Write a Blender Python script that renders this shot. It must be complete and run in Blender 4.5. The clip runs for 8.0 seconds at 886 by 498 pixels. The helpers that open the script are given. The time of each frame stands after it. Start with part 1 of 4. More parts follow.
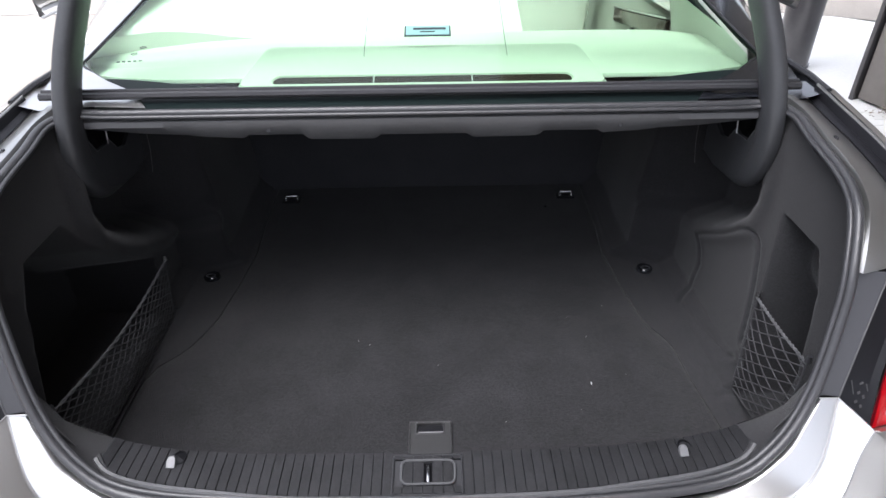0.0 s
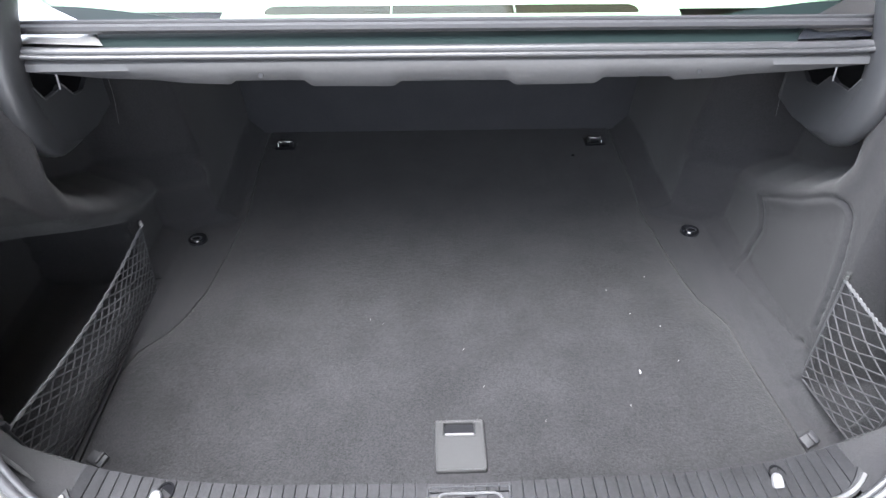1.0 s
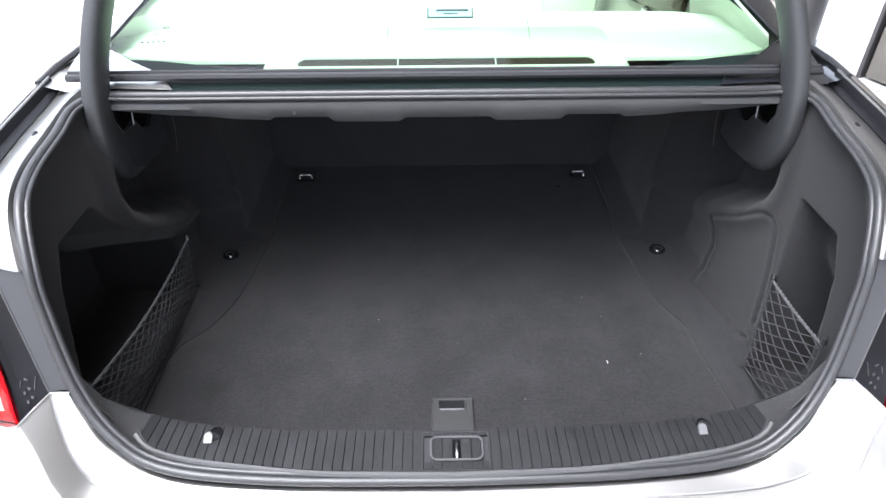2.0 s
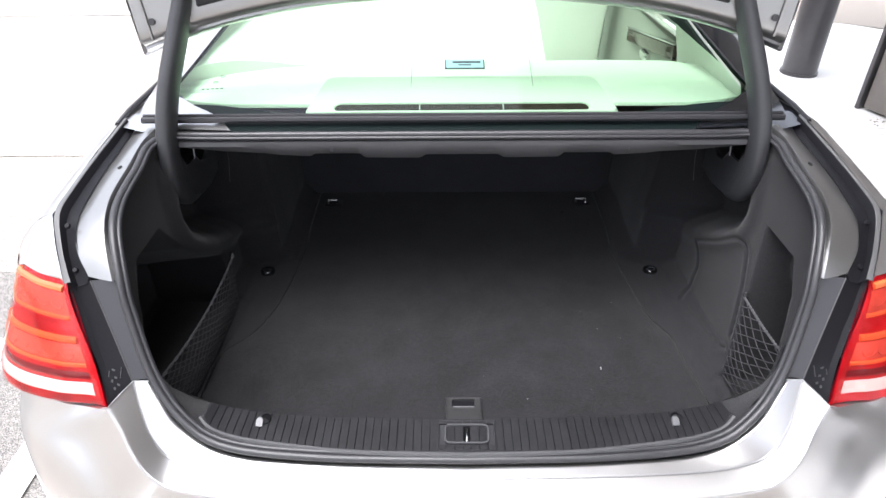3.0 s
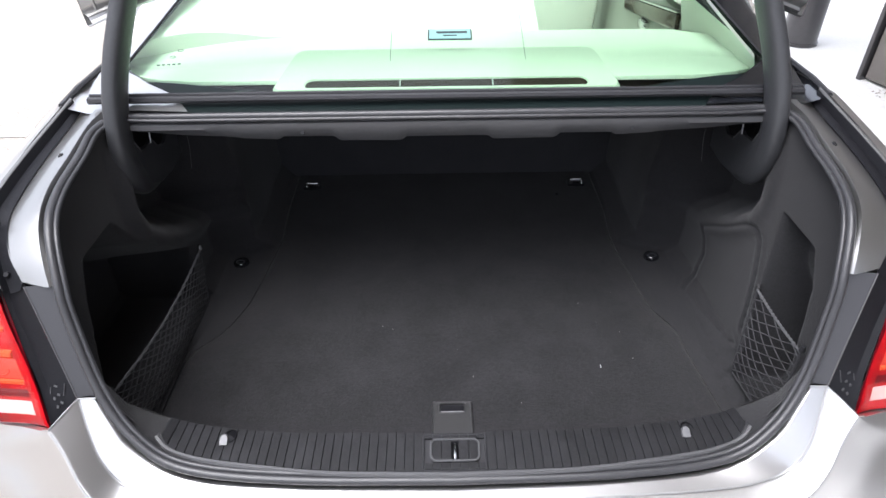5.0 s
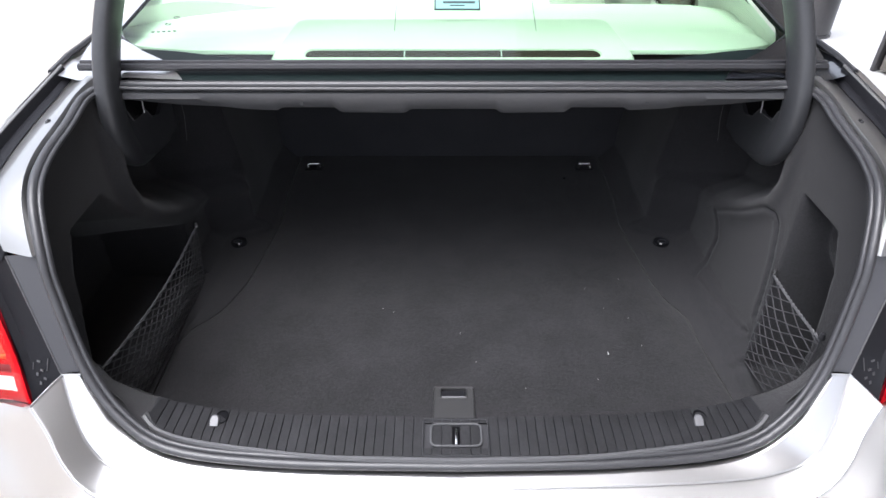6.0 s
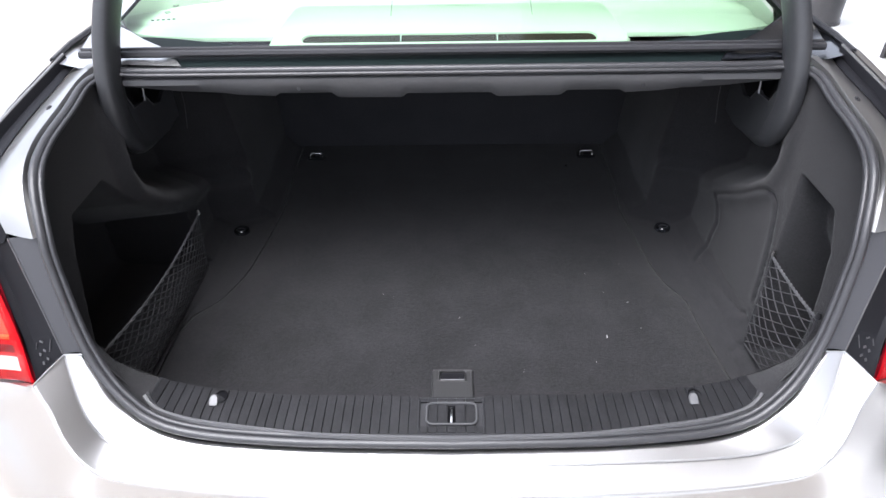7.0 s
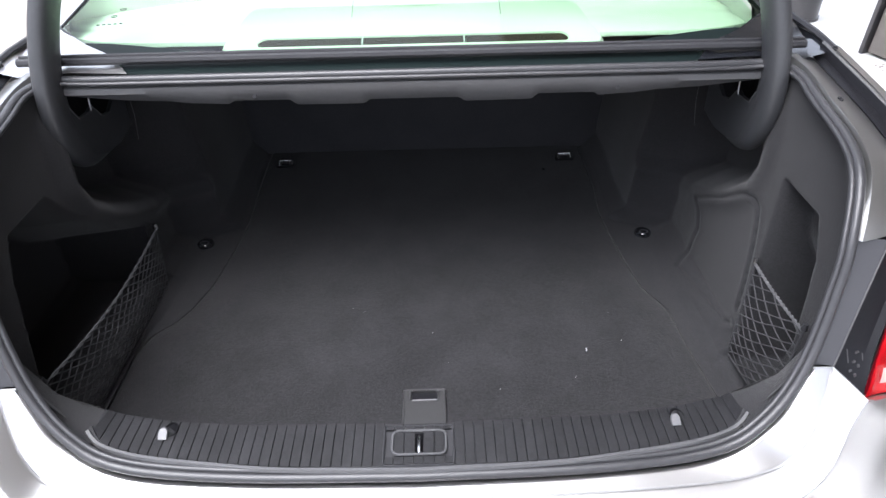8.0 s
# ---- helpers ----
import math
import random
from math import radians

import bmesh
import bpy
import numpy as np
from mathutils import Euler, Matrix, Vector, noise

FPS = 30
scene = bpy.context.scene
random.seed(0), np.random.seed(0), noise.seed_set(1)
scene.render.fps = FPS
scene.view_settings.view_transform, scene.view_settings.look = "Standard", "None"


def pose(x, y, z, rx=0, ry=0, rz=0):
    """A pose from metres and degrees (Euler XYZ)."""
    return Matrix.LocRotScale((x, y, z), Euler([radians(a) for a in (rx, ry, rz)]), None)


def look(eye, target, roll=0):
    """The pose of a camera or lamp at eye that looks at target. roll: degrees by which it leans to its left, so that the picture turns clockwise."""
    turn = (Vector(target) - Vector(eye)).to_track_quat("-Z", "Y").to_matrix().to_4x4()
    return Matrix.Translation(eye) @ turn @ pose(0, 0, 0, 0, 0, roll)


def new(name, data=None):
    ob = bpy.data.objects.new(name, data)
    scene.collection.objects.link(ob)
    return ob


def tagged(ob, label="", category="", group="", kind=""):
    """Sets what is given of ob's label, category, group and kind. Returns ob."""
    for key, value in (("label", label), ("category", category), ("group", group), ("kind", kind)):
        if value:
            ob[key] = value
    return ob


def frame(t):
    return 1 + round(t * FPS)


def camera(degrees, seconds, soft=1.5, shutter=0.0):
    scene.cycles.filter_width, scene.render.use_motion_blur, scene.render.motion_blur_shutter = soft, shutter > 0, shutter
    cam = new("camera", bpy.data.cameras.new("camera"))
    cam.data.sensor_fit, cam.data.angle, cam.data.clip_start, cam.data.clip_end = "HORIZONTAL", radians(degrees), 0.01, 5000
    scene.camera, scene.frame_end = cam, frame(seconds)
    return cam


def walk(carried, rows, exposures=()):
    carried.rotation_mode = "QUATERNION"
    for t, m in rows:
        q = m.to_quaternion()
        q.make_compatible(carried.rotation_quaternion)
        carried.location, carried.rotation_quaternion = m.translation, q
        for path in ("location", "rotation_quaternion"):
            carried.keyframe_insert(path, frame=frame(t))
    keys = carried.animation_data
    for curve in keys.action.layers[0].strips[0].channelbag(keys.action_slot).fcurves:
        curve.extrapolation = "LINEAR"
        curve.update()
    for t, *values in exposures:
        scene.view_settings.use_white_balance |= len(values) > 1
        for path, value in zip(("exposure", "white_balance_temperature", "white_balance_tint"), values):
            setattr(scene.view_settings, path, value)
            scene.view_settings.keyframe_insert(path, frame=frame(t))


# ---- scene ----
cam = camera(70.7, 8.0)
PATH = [
    (0, (0.018, -0.587, 1.484), (0.042, 1.082, 0.382), -0.6),
    (0.3, (0.007, -0.527, 1.467), (-0.002, 1.085, 0.283), -0.7),
    (0.5, (-0.008, -0.477, 1.456), (-0.023, 1.11, 0.239), -0.7),
    (0.7, (-0.029, -0.425, 1.445), (-0.018, 1.142, 0.203), -0.1),
    (1, (-0.048, -0.374, 1.431), (0.007, 1.156, 0.144), 0.3),
    (1.5, (-0.048, -0.426, 1.449), (0.006, 1.091, 0.147), 0.1),
    (1.7, (-0.033, -0.499, 1.471), (0.016, 1.074, 0.237), -0.0),
    (2.8, (-0.028, -0.735, 1.599), (-0.048, 0.919, 0.475), -0.6),
    (3, (-0.033, -0.757, 1.616), (-0.047, 0.904, 0.502), -0.5),
    (3.5, (-0.033, -0.805, 1.647), (-0.013, 0.864, 0.545), -0.0),
    (4, (-0.027, -0.808, 1.651), (-0.007, 0.854, 0.539), -0.3),
    (4.5, (-0.025, -0.728, 1.601), (-0.012, 0.919, 0.466), -0.6),
    (4.7, (-0.019, -0.676, 1.587), (-0.007, 0.956, 0.431), -0.7),
    (5.8, (-0.02, -0.604, 1.531), (-0.017, 1.0, 0.336), -0.2),
    (6, (-0.02, -0.607, 1.52), (-0.019, 0.994, 0.323), -0.0),
    (6.5, (-0.006, -0.619, 1.51), (-0.026, 0.976, 0.303), -0.6),
    (7, (0.005, -0.628, 1.505), (-0.027, 0.966, 0.297), -1.1),
    (7.5, (0.01, -0.628, 1.506), (-0.027, 0.966, 0.3), -1.3),
    (8, (0.039, -0.562, 1.486), (0.049, 1.032, 0.277), -1.3),
]
# seconds, stops, kelvin, tint
EXPOSURES = [(0, 1.53, 6150, 13), (0.3, 2.08, 6100, 10), (0.5, 2.68, 6100, 10), (0.7, 3.08, 6100, 10), (1.0, 3.33, 6100, 10), (1.5, 3.43, 6100, 10), (1.7, 2.96, 6100, 10),
             (2.8, 1.83, 6200, 13), (3.0, 1.75, 6250, 13), (3.5, 1.45, 6250, 13), (4.0, 1.35, 6250, 13), (4.5, 1.40, 6250, 13), (4.7, 1.50, 6200, 13),
             (5.8, 1.75, 6150, 13), (6.0, 1.80, 6150, 13), (6.5, 1.85, 6100, 13), (7.0, 1.90, 6100, 13), (7.5, 1.90, 6100, 13), (8.0, 1.97, 6100, 13)]
walk(cam, [(t, look(eye, target, roll)) for t, eye, target, roll in PATH], EXPOSURES)

# ---- light ----
world = bpy.data.worlds.new("sky")
scene.world = world
world.use_nodes = True
wn = world.node_tree
sky = wn.nodes.new("ShaderNodeTexSky")
sky.sky_type = "NISHITA"
sky.sun_disc = False
sky.sun_elevation, sky.sun_rotation = radians(73), radians(230)
sky.air_density, sky.dust_density, sky.ozone_density = 1.0, 4.0, 1.0
bg = wn.nodes["Background"]
bg.inputs["Strength"].default_value = 0.15
pale = wn.nodes.new("ShaderNodeHueSaturation")  # thin cloud takes most of the blue away
pale.inputs["Saturation"].default_value = 0.3
wn.links.new(sky.outputs[0], pale.inputs["Color"])
wn.links.new(pale.outputs[0], bg.inputs["Color"])

sun = new("sun", bpy.data.lights.new("sun", "SUN"))
sun.data.energy, sun.data.angle, sun.data.color = 1.5, radians(55), (1.0, 0.985, 0.965)
sun.matrix_world = look((-2.1, -1.75, 9.2), (0, 0, 0))


# ---- materials ----
def material(name, colour, rough=0.6, metal=0.0, spec=0.5, coat=0.0, var=0.15, scale=40.0, bump=0.0, bump_scale=300.0,
             second=None, big=4.0, sheen=0.0, weight=1.0, spread=0.35):
    """A principled surface with variation at two scales and a fine relief."""
    m = bpy.data.materials.new(name)
    m.use_nodes = True
    nt = m.node_tree
    b = nt.nodes["Principled BSDF"]
    b.inputs["Roughness"].default_value = rough
    b.inputs["Metallic"].default_value = metal
    b.inputs["Specular IOR Level"].default_value = spec
    b.inputs["Coat Weight"].default_value = coat
    b.inputs["Coat Roughness"].default_value = 0.06
    b.inputs["Sheen Weight"].default_value = sheen
    co = nt.nodes.new("ShaderNodeTexCoord")
    fine = nt.nodes.new("ShaderNodeTexNoise")
    fine.inputs["Scale"].default_value, fine.inputs["Detail"].default_value = scale, 6
    broad = nt.nodes.new("ShaderNodeTexNoise")
    broad.inputs["Scale"].default_value, broad.inputs["Detail"].default_value = big, 4
    for n in (fine, broad):
        nt.links.new(co.outputs["Object"], n.inputs["Vector"])
    mix = nt.nodes.new("ShaderNodeMix")
    mix.data_type = "RGBA"
    c2 = second or tuple(c * (1 - 2 * var) for c in colour)
    mix.inputs[6].default_value, mix.inputs[7].default_value = (*colour, 1), (*c2, 1)
    add = nt.nodes.new("ShaderNodeMath")
    add.operation = "MULTIPLY_ADD"
    add.inputs[1].default_value = weight
    nt.links.new(broad.outputs[0], add.inputs[0])
    nt.links.new(fine.outputs[0], add.inputs[2])
    ramp = nt.nodes.new("ShaderNodeMapRange")
    ramp.inputs[1].default_value, ramp.inputs[2].default_value = 0.5 + 0.5 * weight - spread, 0.5 + 0.5 * weight + spread
    nt.links.new(add.outputs[0], ramp.inputs[0])
    nt.links.new(ramp.outputs[0], mix.inputs[0])
    nt.links.new(mix.outputs[2], b.inputs["Base Color"])
    if bump:
        grain = nt.nodes.new("ShaderNodeTexNoise")
        grain.inputs["Scale"].default_value, grain.inputs["Detail"].default_value = bump_scale, 3
        nt.links.new(co.outputs["Object"], grain.inputs["Vector"])
        bn = nt.nodes.new("ShaderNodeBump")
        bn.inputs["Strength"].default_value, bn.inputs["Distance"].default_value = bump, 0.002
        nt.links.new(grain.outputs[0], bn.inputs["Height"])
        nt.links.new(bn.outputs[0], b.inputs["Normal"])
    return m


def glass(name, tint, rough=0.0, ior=1.45):
    """Thin tinted glass: clear through, with the gloss of its surface."""
    m = bpy.data.materials.new(name)
    m.use_nodes = True
    nt = m.node_tree
    nt.nodes.remove(nt.nodes["Principled BSDF"])
    t = nt.nodes.new("ShaderNodeBsdfTransparent")
    t.inputs[0].default_value = (*tint, 1)
    g = nt.nodes.new("ShaderNodeBsdfGlossy")
    g.inputs["Roughness"].default_value = 0.02
    f = nt.nodes.new("ShaderNodeFresnel")
    f.inputs[0].default_value = ior
    mx = nt.nodes.new("ShaderNodeMixShader")
    nt.links.new(f.outputs[0], mx.inputs[0])
    nt.links.new(t.outputs[0], mx.inputs[1])
    nt.links.new(g.outputs[0], mx.inputs[2])
    nt.links.new(mx.outputs[0], nt.nodes["Material Output"].inputs[0])
    return m


PAINT = material("silver_paint", (0.50, 0.497, 0.495), 0.31, 0.9, coat=1.0, var=0.02, scale=900, big=3)
# body silver darkened, for the dim reflections on jambs and lid frame
PAINT_DIM = material("silver_paint_dim", (0.31, 0.307, 0.302), 0.34, 0.9, coat=0.5, var=0.03, scale=600, big=6)
CARPET = material("boot_carpet", (0.0255, 0.0250, 0.0268), 0.95, spec=0.15, var=0.30, scale=330, big=11, bump=0.75, bump_scale=430, sheen=0.1, weight=0.45, spread=0.2)
CARPET_IN = material("moulded_carpet", (0.026, 0.0256, 0.0275), 0.95, spec=0.15, var=0.2, scale=400, big=14, bump=0.55, bump_scale=800, sheen=0.1, weight=0.2, spread=0.18)
PLASTIC = material("black_plastic", (0.026, 0.026, 0.029), 0.5, spec=0.32, var=0.12, scale=300, bump=0.25, bump_scale=1500)
SILL_BLACK = material("sill_black", (0.0165, 0.0165, 0.0185), 0.48, spec=0.27, var=0.33, scale=260, big=25, bump=0.35, bump_scale=1300, weight=0.6, spread=0.2)
HANDLE_GREY = material("handle_plastic", (0.027, 0.027, 0.028), 0.38, spec=0.5, var=0.12, scale=300, bump=0.2, bump_scale=1600)
# near-black colour standing in for the shade inside small holes
HOLE_SHADE = material("hole_shade", (0.005, 0.005, 0.006), 0.9, spec=0.05, var=0.1)
# lining carpet lightened for the seat back, making up for weak light there
SEAT_CARPET_LIFT = material("seat_back_carpet_lift", (0.036, 0.036, 0.040), 0.95, spec=0.15, var=0.15, scale=300, big=9, bump=0.4, bump_scale=700, sheen=0.1)
PLASTIC_GREY = material("grey_plastic", (0.065, 0.065, 0.068), 0.45, var=0.1, scale=200, bump=0.15, bump_scale=1200)
ARM = material("hinge_cover_plastic", (0.036, 0.037, 0.040), 0.40, spec=0.38, var=0.08, scale=150, bump=0.1, bump_scale=1200)
RUBBER = material("seal_rubber", (0.033, 0.033, 0.036), 0.38, spec=0.5, var=0.15, scale=120, bump=0.1, bump_scale=900)
POCKET_BLACK = material("pocket_black", (0.010, 0.010, 0.012), 0.42, spec=0.12, var=0.12, scale=300, bump=0.15, bump_scale=1500)
FRIT = material("black_glass_border", (0.008, 0.013, 0.013), 0.3, spec=0.12, var=0.05)
JAMB_DARK = material("dark_jamb", (0.032, 0.032, 0.036), 0.42, 0.0, var=0.05, scale=300, big=5)
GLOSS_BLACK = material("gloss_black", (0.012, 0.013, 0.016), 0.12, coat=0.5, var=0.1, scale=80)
CHROME = material("bright_metal", (0.8, 0.8, 0.8), 0.25, 1.0, var=0.03)
GREY_HOOK = material("grey_hook_plastic", (0.42, 0.42, 0.43), 0.4, var=0.06)
MID_GREY = material("mid_grey_plastic", (0.21, 0.21, 0.22), 0.4, var=0.06)
RIM_GREY = material("grey_rim_plastic", (0.10, 0.10, 0.10), 0.45, var=0.08, scale=200)
HOOK_TAB = material("hook_tab_plastic", (0.115, 0.115, 0.12), 0.42, var=0.08, scale=200)
CORD = material("elastic_cord", (0.095, 0.095, 0.10), 0.7, var=0.2, scale=300)
NET = material("net_cord", (0.044, 0.044, 0.048), 0.8, var=0.2, scale=300)
SHELF = material("shelf_fabric", (0.71, 0.72, 0.67), 0.85, var=0.05, scale=200, bump=0.2)
TRIM_PALE = material("pale_trim", (0.52, 0.53, 0.49), 0.7, var=0.05, scale=200, bump=0.1)
DOOR_GREY = material("grey_door_lining", (0.30, 0.30, 0.27), 0.6, var=0.06, scale=80, bump=0.1)
LEATHER = material("cream_leather", (0.90, 0.89, 0.85), 0.5, var=0.03, scale=60, bump=0.2, bump_scale=500)
WOOD = material("dark_wood", (0.05, 0.028, 0.015), 0.25, coat=0.7, var=0.3, scale=30)
SLOT = material("brake_slot", (0.020, 0.008, 0.007), 0.7, spec=0.2, var=0.3, scale=60)
LAMP_RED = material("red_lens", (0.55, 0.008, 0.014), 0.15, coat=0.3, second=(0.20, 0.004, 0.008), scale=25, big=12, bump=0.15, bump_scale=160)
LAMP_DARK = material("dark_red_lens", (0.15, 0.006, 0.012), 0.12, coat=0.3, var=0.1, scale=30)
# red lamp parts tinted orange and salmon, as strong light makes them look
LAMP_LIT_RED = material("lit_red_lens", (0.90, 0.15, 0.05), 0.12, coat=0.3, var=0.1, scale=30)
LAMP_PINK = material("salmon_lens", (0.80, 0.12, 0.08), 0.12, coat=0.3, var=0.22, scale=40)
LAMP_WHITE = material("clear_lens", (0.92, 0.80, 0.78), 0.12, coat=0.3, var=0.1, scale=60)
TEAL = material("teal_sticker", (0.30, 0.55, 0.52), 0.4, var=0.05)
INK = material("dark_ink", (0.03, 0.05, 0.05), 0.5, var=0.05)
ASPHALT = material("asphalt", (0.465, 0.42, 0.37), 0.9, second=(0.10, 0.09, 0.08), scale=215, big=70, bump=0.25, bump_scale=180, weight=0.7, spread=0.24)
ASPHALT_DARK = material("dark_asphalt", (0.30, 0.285, 0.265), 0.9, second=(0.05, 0.048, 0.045), scale=230, big=60, bump=0.3, bump_scale=260, weight=0.3, spread=0.14)
CONCRETE = material("pale_concrete", (0.86, 0.85, 0.82), 0.85, var=0.04, scale=40, big=1.2, bump=0.3, bump_scale=120)
LITTER = material("dry_leaves", (0.42, 0.35, 0.28), 0.8, var=0.3, scale=60)
ROAD_PAINT = material("road_paint", (0.88, 0.88, 0.86), 0.7, var=0.06, scale=60, big=8)
PANEL = material("dark_cladding", (0.17, 0.153, 0.138), 0.35, var=0.08, scale=20, big=1.0)
POLE = material("dark_pole_paint", (0.055, 0.052, 0.055), 0.3, coat=0.3, var=0.1, scale=30)
TYRE = material("tyre_rubber", (0.02, 0.02, 0.02), 0.8, var=0.1)
GLASS = glass("green_glass", (0.72, 0.96, 0.77), ior=1.5)
PALE_GLASS = glass("window_glass", (0.80, 0.90, 0.83))
LAMP_COVER = glass("red_lens_cover", (1.0, 0.80, 0.77), ior=1.45)


# ---- building helpers ----
def spline(pts, n):
    """n points evenly spaced in parameter on a Catmull-Rom curve."""
    p = [Vector(q) for q in pts]
    p = [2 * p[0] - p[1]] + p + [2 * p[-1] - p[-2]]
    lens = [0.0]
    for a, b in zip(p[1:-2], p[2:-1]):
        lens.append(lens[-1] + (b - a).length)
    out = []
    for i in range(n):
        s, k = lens[-1] * i / (n - 1), 0
        while k < len(lens) - 2 and s > lens[k + 1]:
            k += 1
        t = (s - lens[k]) / max(lens[k + 1] - lens[k], 1e-9)
        a, b, c, d = p[k:k + 4]
        out.append(0.5 * (2 * b + (c - a) * t + (2 * a - 5 * b + 4 * c - d) * t * t + (3 * b - a - 3 * c + d) * t ** 3))
    return out


def poly(pts, x):
    """Piecewise linear value at x of (x, value) pairs in rising order."""
    if x <= pts[0][0]:
        return pts[0][1]
    for (a, u), (b, v) in zip(pts, pts[1:]):
        if x <= b:
            return u + (v - u) * (x - a) / (b - a)
    return pts[-1][1]


def step(a, b, x):
    """A smooth rise from 0 at a to 1 at b."""
    t = min(1.0, max(0.0, (x - a) / (b - a)))
    return t * t * (3 - 2 * t)


def loft(bm, rows, closed=False, ring=False):
    """A skin over rows of points, all of one length."""
    vs = [[bm.verts.new(p) for p in r] for r in rows]
    pairs = list(zip(vs, vs[1:])) + ([(vs[-1], vs[0])] if ring else [])
    for a, b in pairs:
        m = len(a)
        for i in range(m if closed else m - 1):
            j = (i + 1) % m
            quad = [a[i], a[j], b[j], b[i]]
            if len(set(v.co.to_tuple(6) for v in quad)) >= 3:
                try:
                    bm.faces.new(quad)
                except ValueError:
                    pass
    return vs


def tube(bm, path, radius, sides=8, ring=False, flat=1.0, up=None, centre=None):
    """A round or flattened tube along a path; radius is a number or a list."""
    rows, n = [], len(path)
    for i, p in enumerate(path):
        a, b = (path[i - 1], path[(i + 1) % n]) if ring else (path[max(i - 1, 0)], path[min(i + 1, n - 1)])
        t = (Vector(b) - Vector(a)).normalized()
        ref = (centre - Vector(p)) if centre else Vector(up) if up else (Vector((0, 0, 1)) if abs(t.z) < 0.9 else Vector((0, 1, 0)))
        u = t.cross(ref).normalized()
        w = u.cross(t)
        r = radius[i] if isinstance(radius, (list, tuple)) else radius
        rows.append([Vector(p) + u * r * math.cos(k * math.tau / sides) + w * r * flat * math.sin(k * math.tau / sides) for k in range(sides)])
    vs = loft(bm, rows, closed=True, ring=ring)
    if not ring:
        bm.faces.new(vs[0]), bm.faces.new(list(reversed(vs[-1])))


def box(bm, size, at=(0, 0, 0), bevel=0.0, turn=None):
    m = Matrix.Translation(at) @ (turn or Matrix.Identity(4)) @ Matrix.Diagonal((*size, 1))
    g = bmesh.ops.create_cube(bm, size=1.0, matrix=m)
    if bevel:
        es = list({e for v in g["verts"] for e in v.link_edges})
        bmesh.ops.bevel(bm, geom=es, offset=bevel, segments=2, affect="EDGES", profile=0.5)


def disc(bm, r, h, at, turn=None, sides=20, r2=None):
    m = Matrix.Translation(at) @ (turn or Matrix.Identity(4))
    bmesh.ops.create_cone(bm, cap_ends=True, segments=sides, radius1=r, radius2=r if r2 is None else r2, depth=h, matrix=m)


def mesh_of(name, bm, mat, smooth=40.0):
    bmesh.ops.recalc_face_normals(bm, faces=bm.faces)
    me = bpy.data.meshes.new(name)
    bm.to_mesh(me)
    bm.free()
    me.materials.append(mat)
    if smooth:
        me.polygons.foreach_set("use_smooth", [True] * len(me.polygons))
        me.set_sharp_from_angle(angle=radians(smooth))
    return me


def part(name, bm, mat, parent, label="", smooth=40.0, thick=0.0, offset=1.0):
    """One mesh object under a thing or a part."""
    ob = new(name, mesh_of(name, bm, mat, smooth))
    ob.parent = parent
    if thick:
        s = ob.modifiers.new("thickness", "SOLIDIFY")
        s.thickness, s.offset = thick, offset
    return tagged(ob, label) if label else ob


def thing(name, label, category, group="", kind="", at=(0, 0, 0)):
    ob = new(name)
    ob.location = at
    ob.empty_display_size = 0.1
    return tagged(ob, label, category, group, kind)


def solid(name, bm, mat, label, category, group="", kind="", smooth=40.0):
    return tagged(new(name, mesh_of(name, bm, mat, smooth)), label, category, group, kind)


def flip(pts, s):
    return [Vector((p[0] * s, p[1], p[2])) for p in pts]


SIDES = (1, -1)

# ---- ground ----
bm = bmesh.new()
loft(bm, [[(-150, -150, 0), (2.0, -150, 0)], [(-150, 150, 0), (2.0, 150, 0)]])
loft(bm, [[(2.0, -150, 0), (150, -150, 0)], [(2.0, 150, 0), (150, 150, 0)]])
bmesh.ops.remove_doubles(bm, verts=bm.verts, dist=1e-4)
solid("ground", bm, ASPHALT, "pale grey worn asphalt of the parking area", "ground", kind="structure", smooth=0)

bm = bmesh.new()
edge = spline([(1.35, -14, 0), (1.35, 2, 0), (1.4, 4.2, 0), (2.2, 5.8, 0), (3.9, 5.45, 0), (5.5, 4.4, 0), (12, 4.0, 0)], 40)
loft(bm, [[p + Vector((0, 0, 0.03)) for p in edge], [Vector((12, p.y * 0.6 - 3, 0.03)) for p in edge]])
loft(bm, [[p + Vector((0, 0, 0.03)) for p in edge], [p + Vector((0, 0, -0.02)) for p in edge]])
pavement = solid("pavement", bm, CONCRETE, "sun-bleached pale concrete pavement beside the car", "pavement", kind="structure", smooth=0)

# darker asphalt from y 0.18 to 1.50, with slightly wavy edges
bm = bmesh.new()
wobble = lambda k: 0.018 * math.sin(k * 0.23) + 0.010 * math.sin(k * 0.71 + 1) + 0.006 * math.sin(k * 2.3)
edge = [Vector((-7.0 + 0.1 * k, 1.50 + wobble(k), 0.004)) for k in range(83)]
loft(bm, [edge, [Vector((p.x, 0.18 + wobble(p.x * 9), 0.004)) for p in edge]])
solid("dark_road_strip", bm, ASPHALT_DARK, "darker grey asphalt strip under the car", "asphalt patch", kind="structure", smooth=0)

for y in (0.98, 2.73, 6.2):
    bm = bmesh.new()
    frayed = [-9.0 + 0.08 * k for k in range(99)]
    loft(bm, [[(x, y - 0.06 + 0.004 * math.sin(x * 31), 0.0085) for x in frayed], [(x, y + 0.06 + 0.004 * math.sin(x * 23), 0.0085) for x in frayed]])
    solid("parking_line", bm, ROAD_PAINT, "white painted parking line on the asphalt", "road marking", "parking lines", smooth=0)

bm = bmesh.new()
box(bm, (0.10, 6.6, 0.004), (-1.328, -0.65, 0.012))
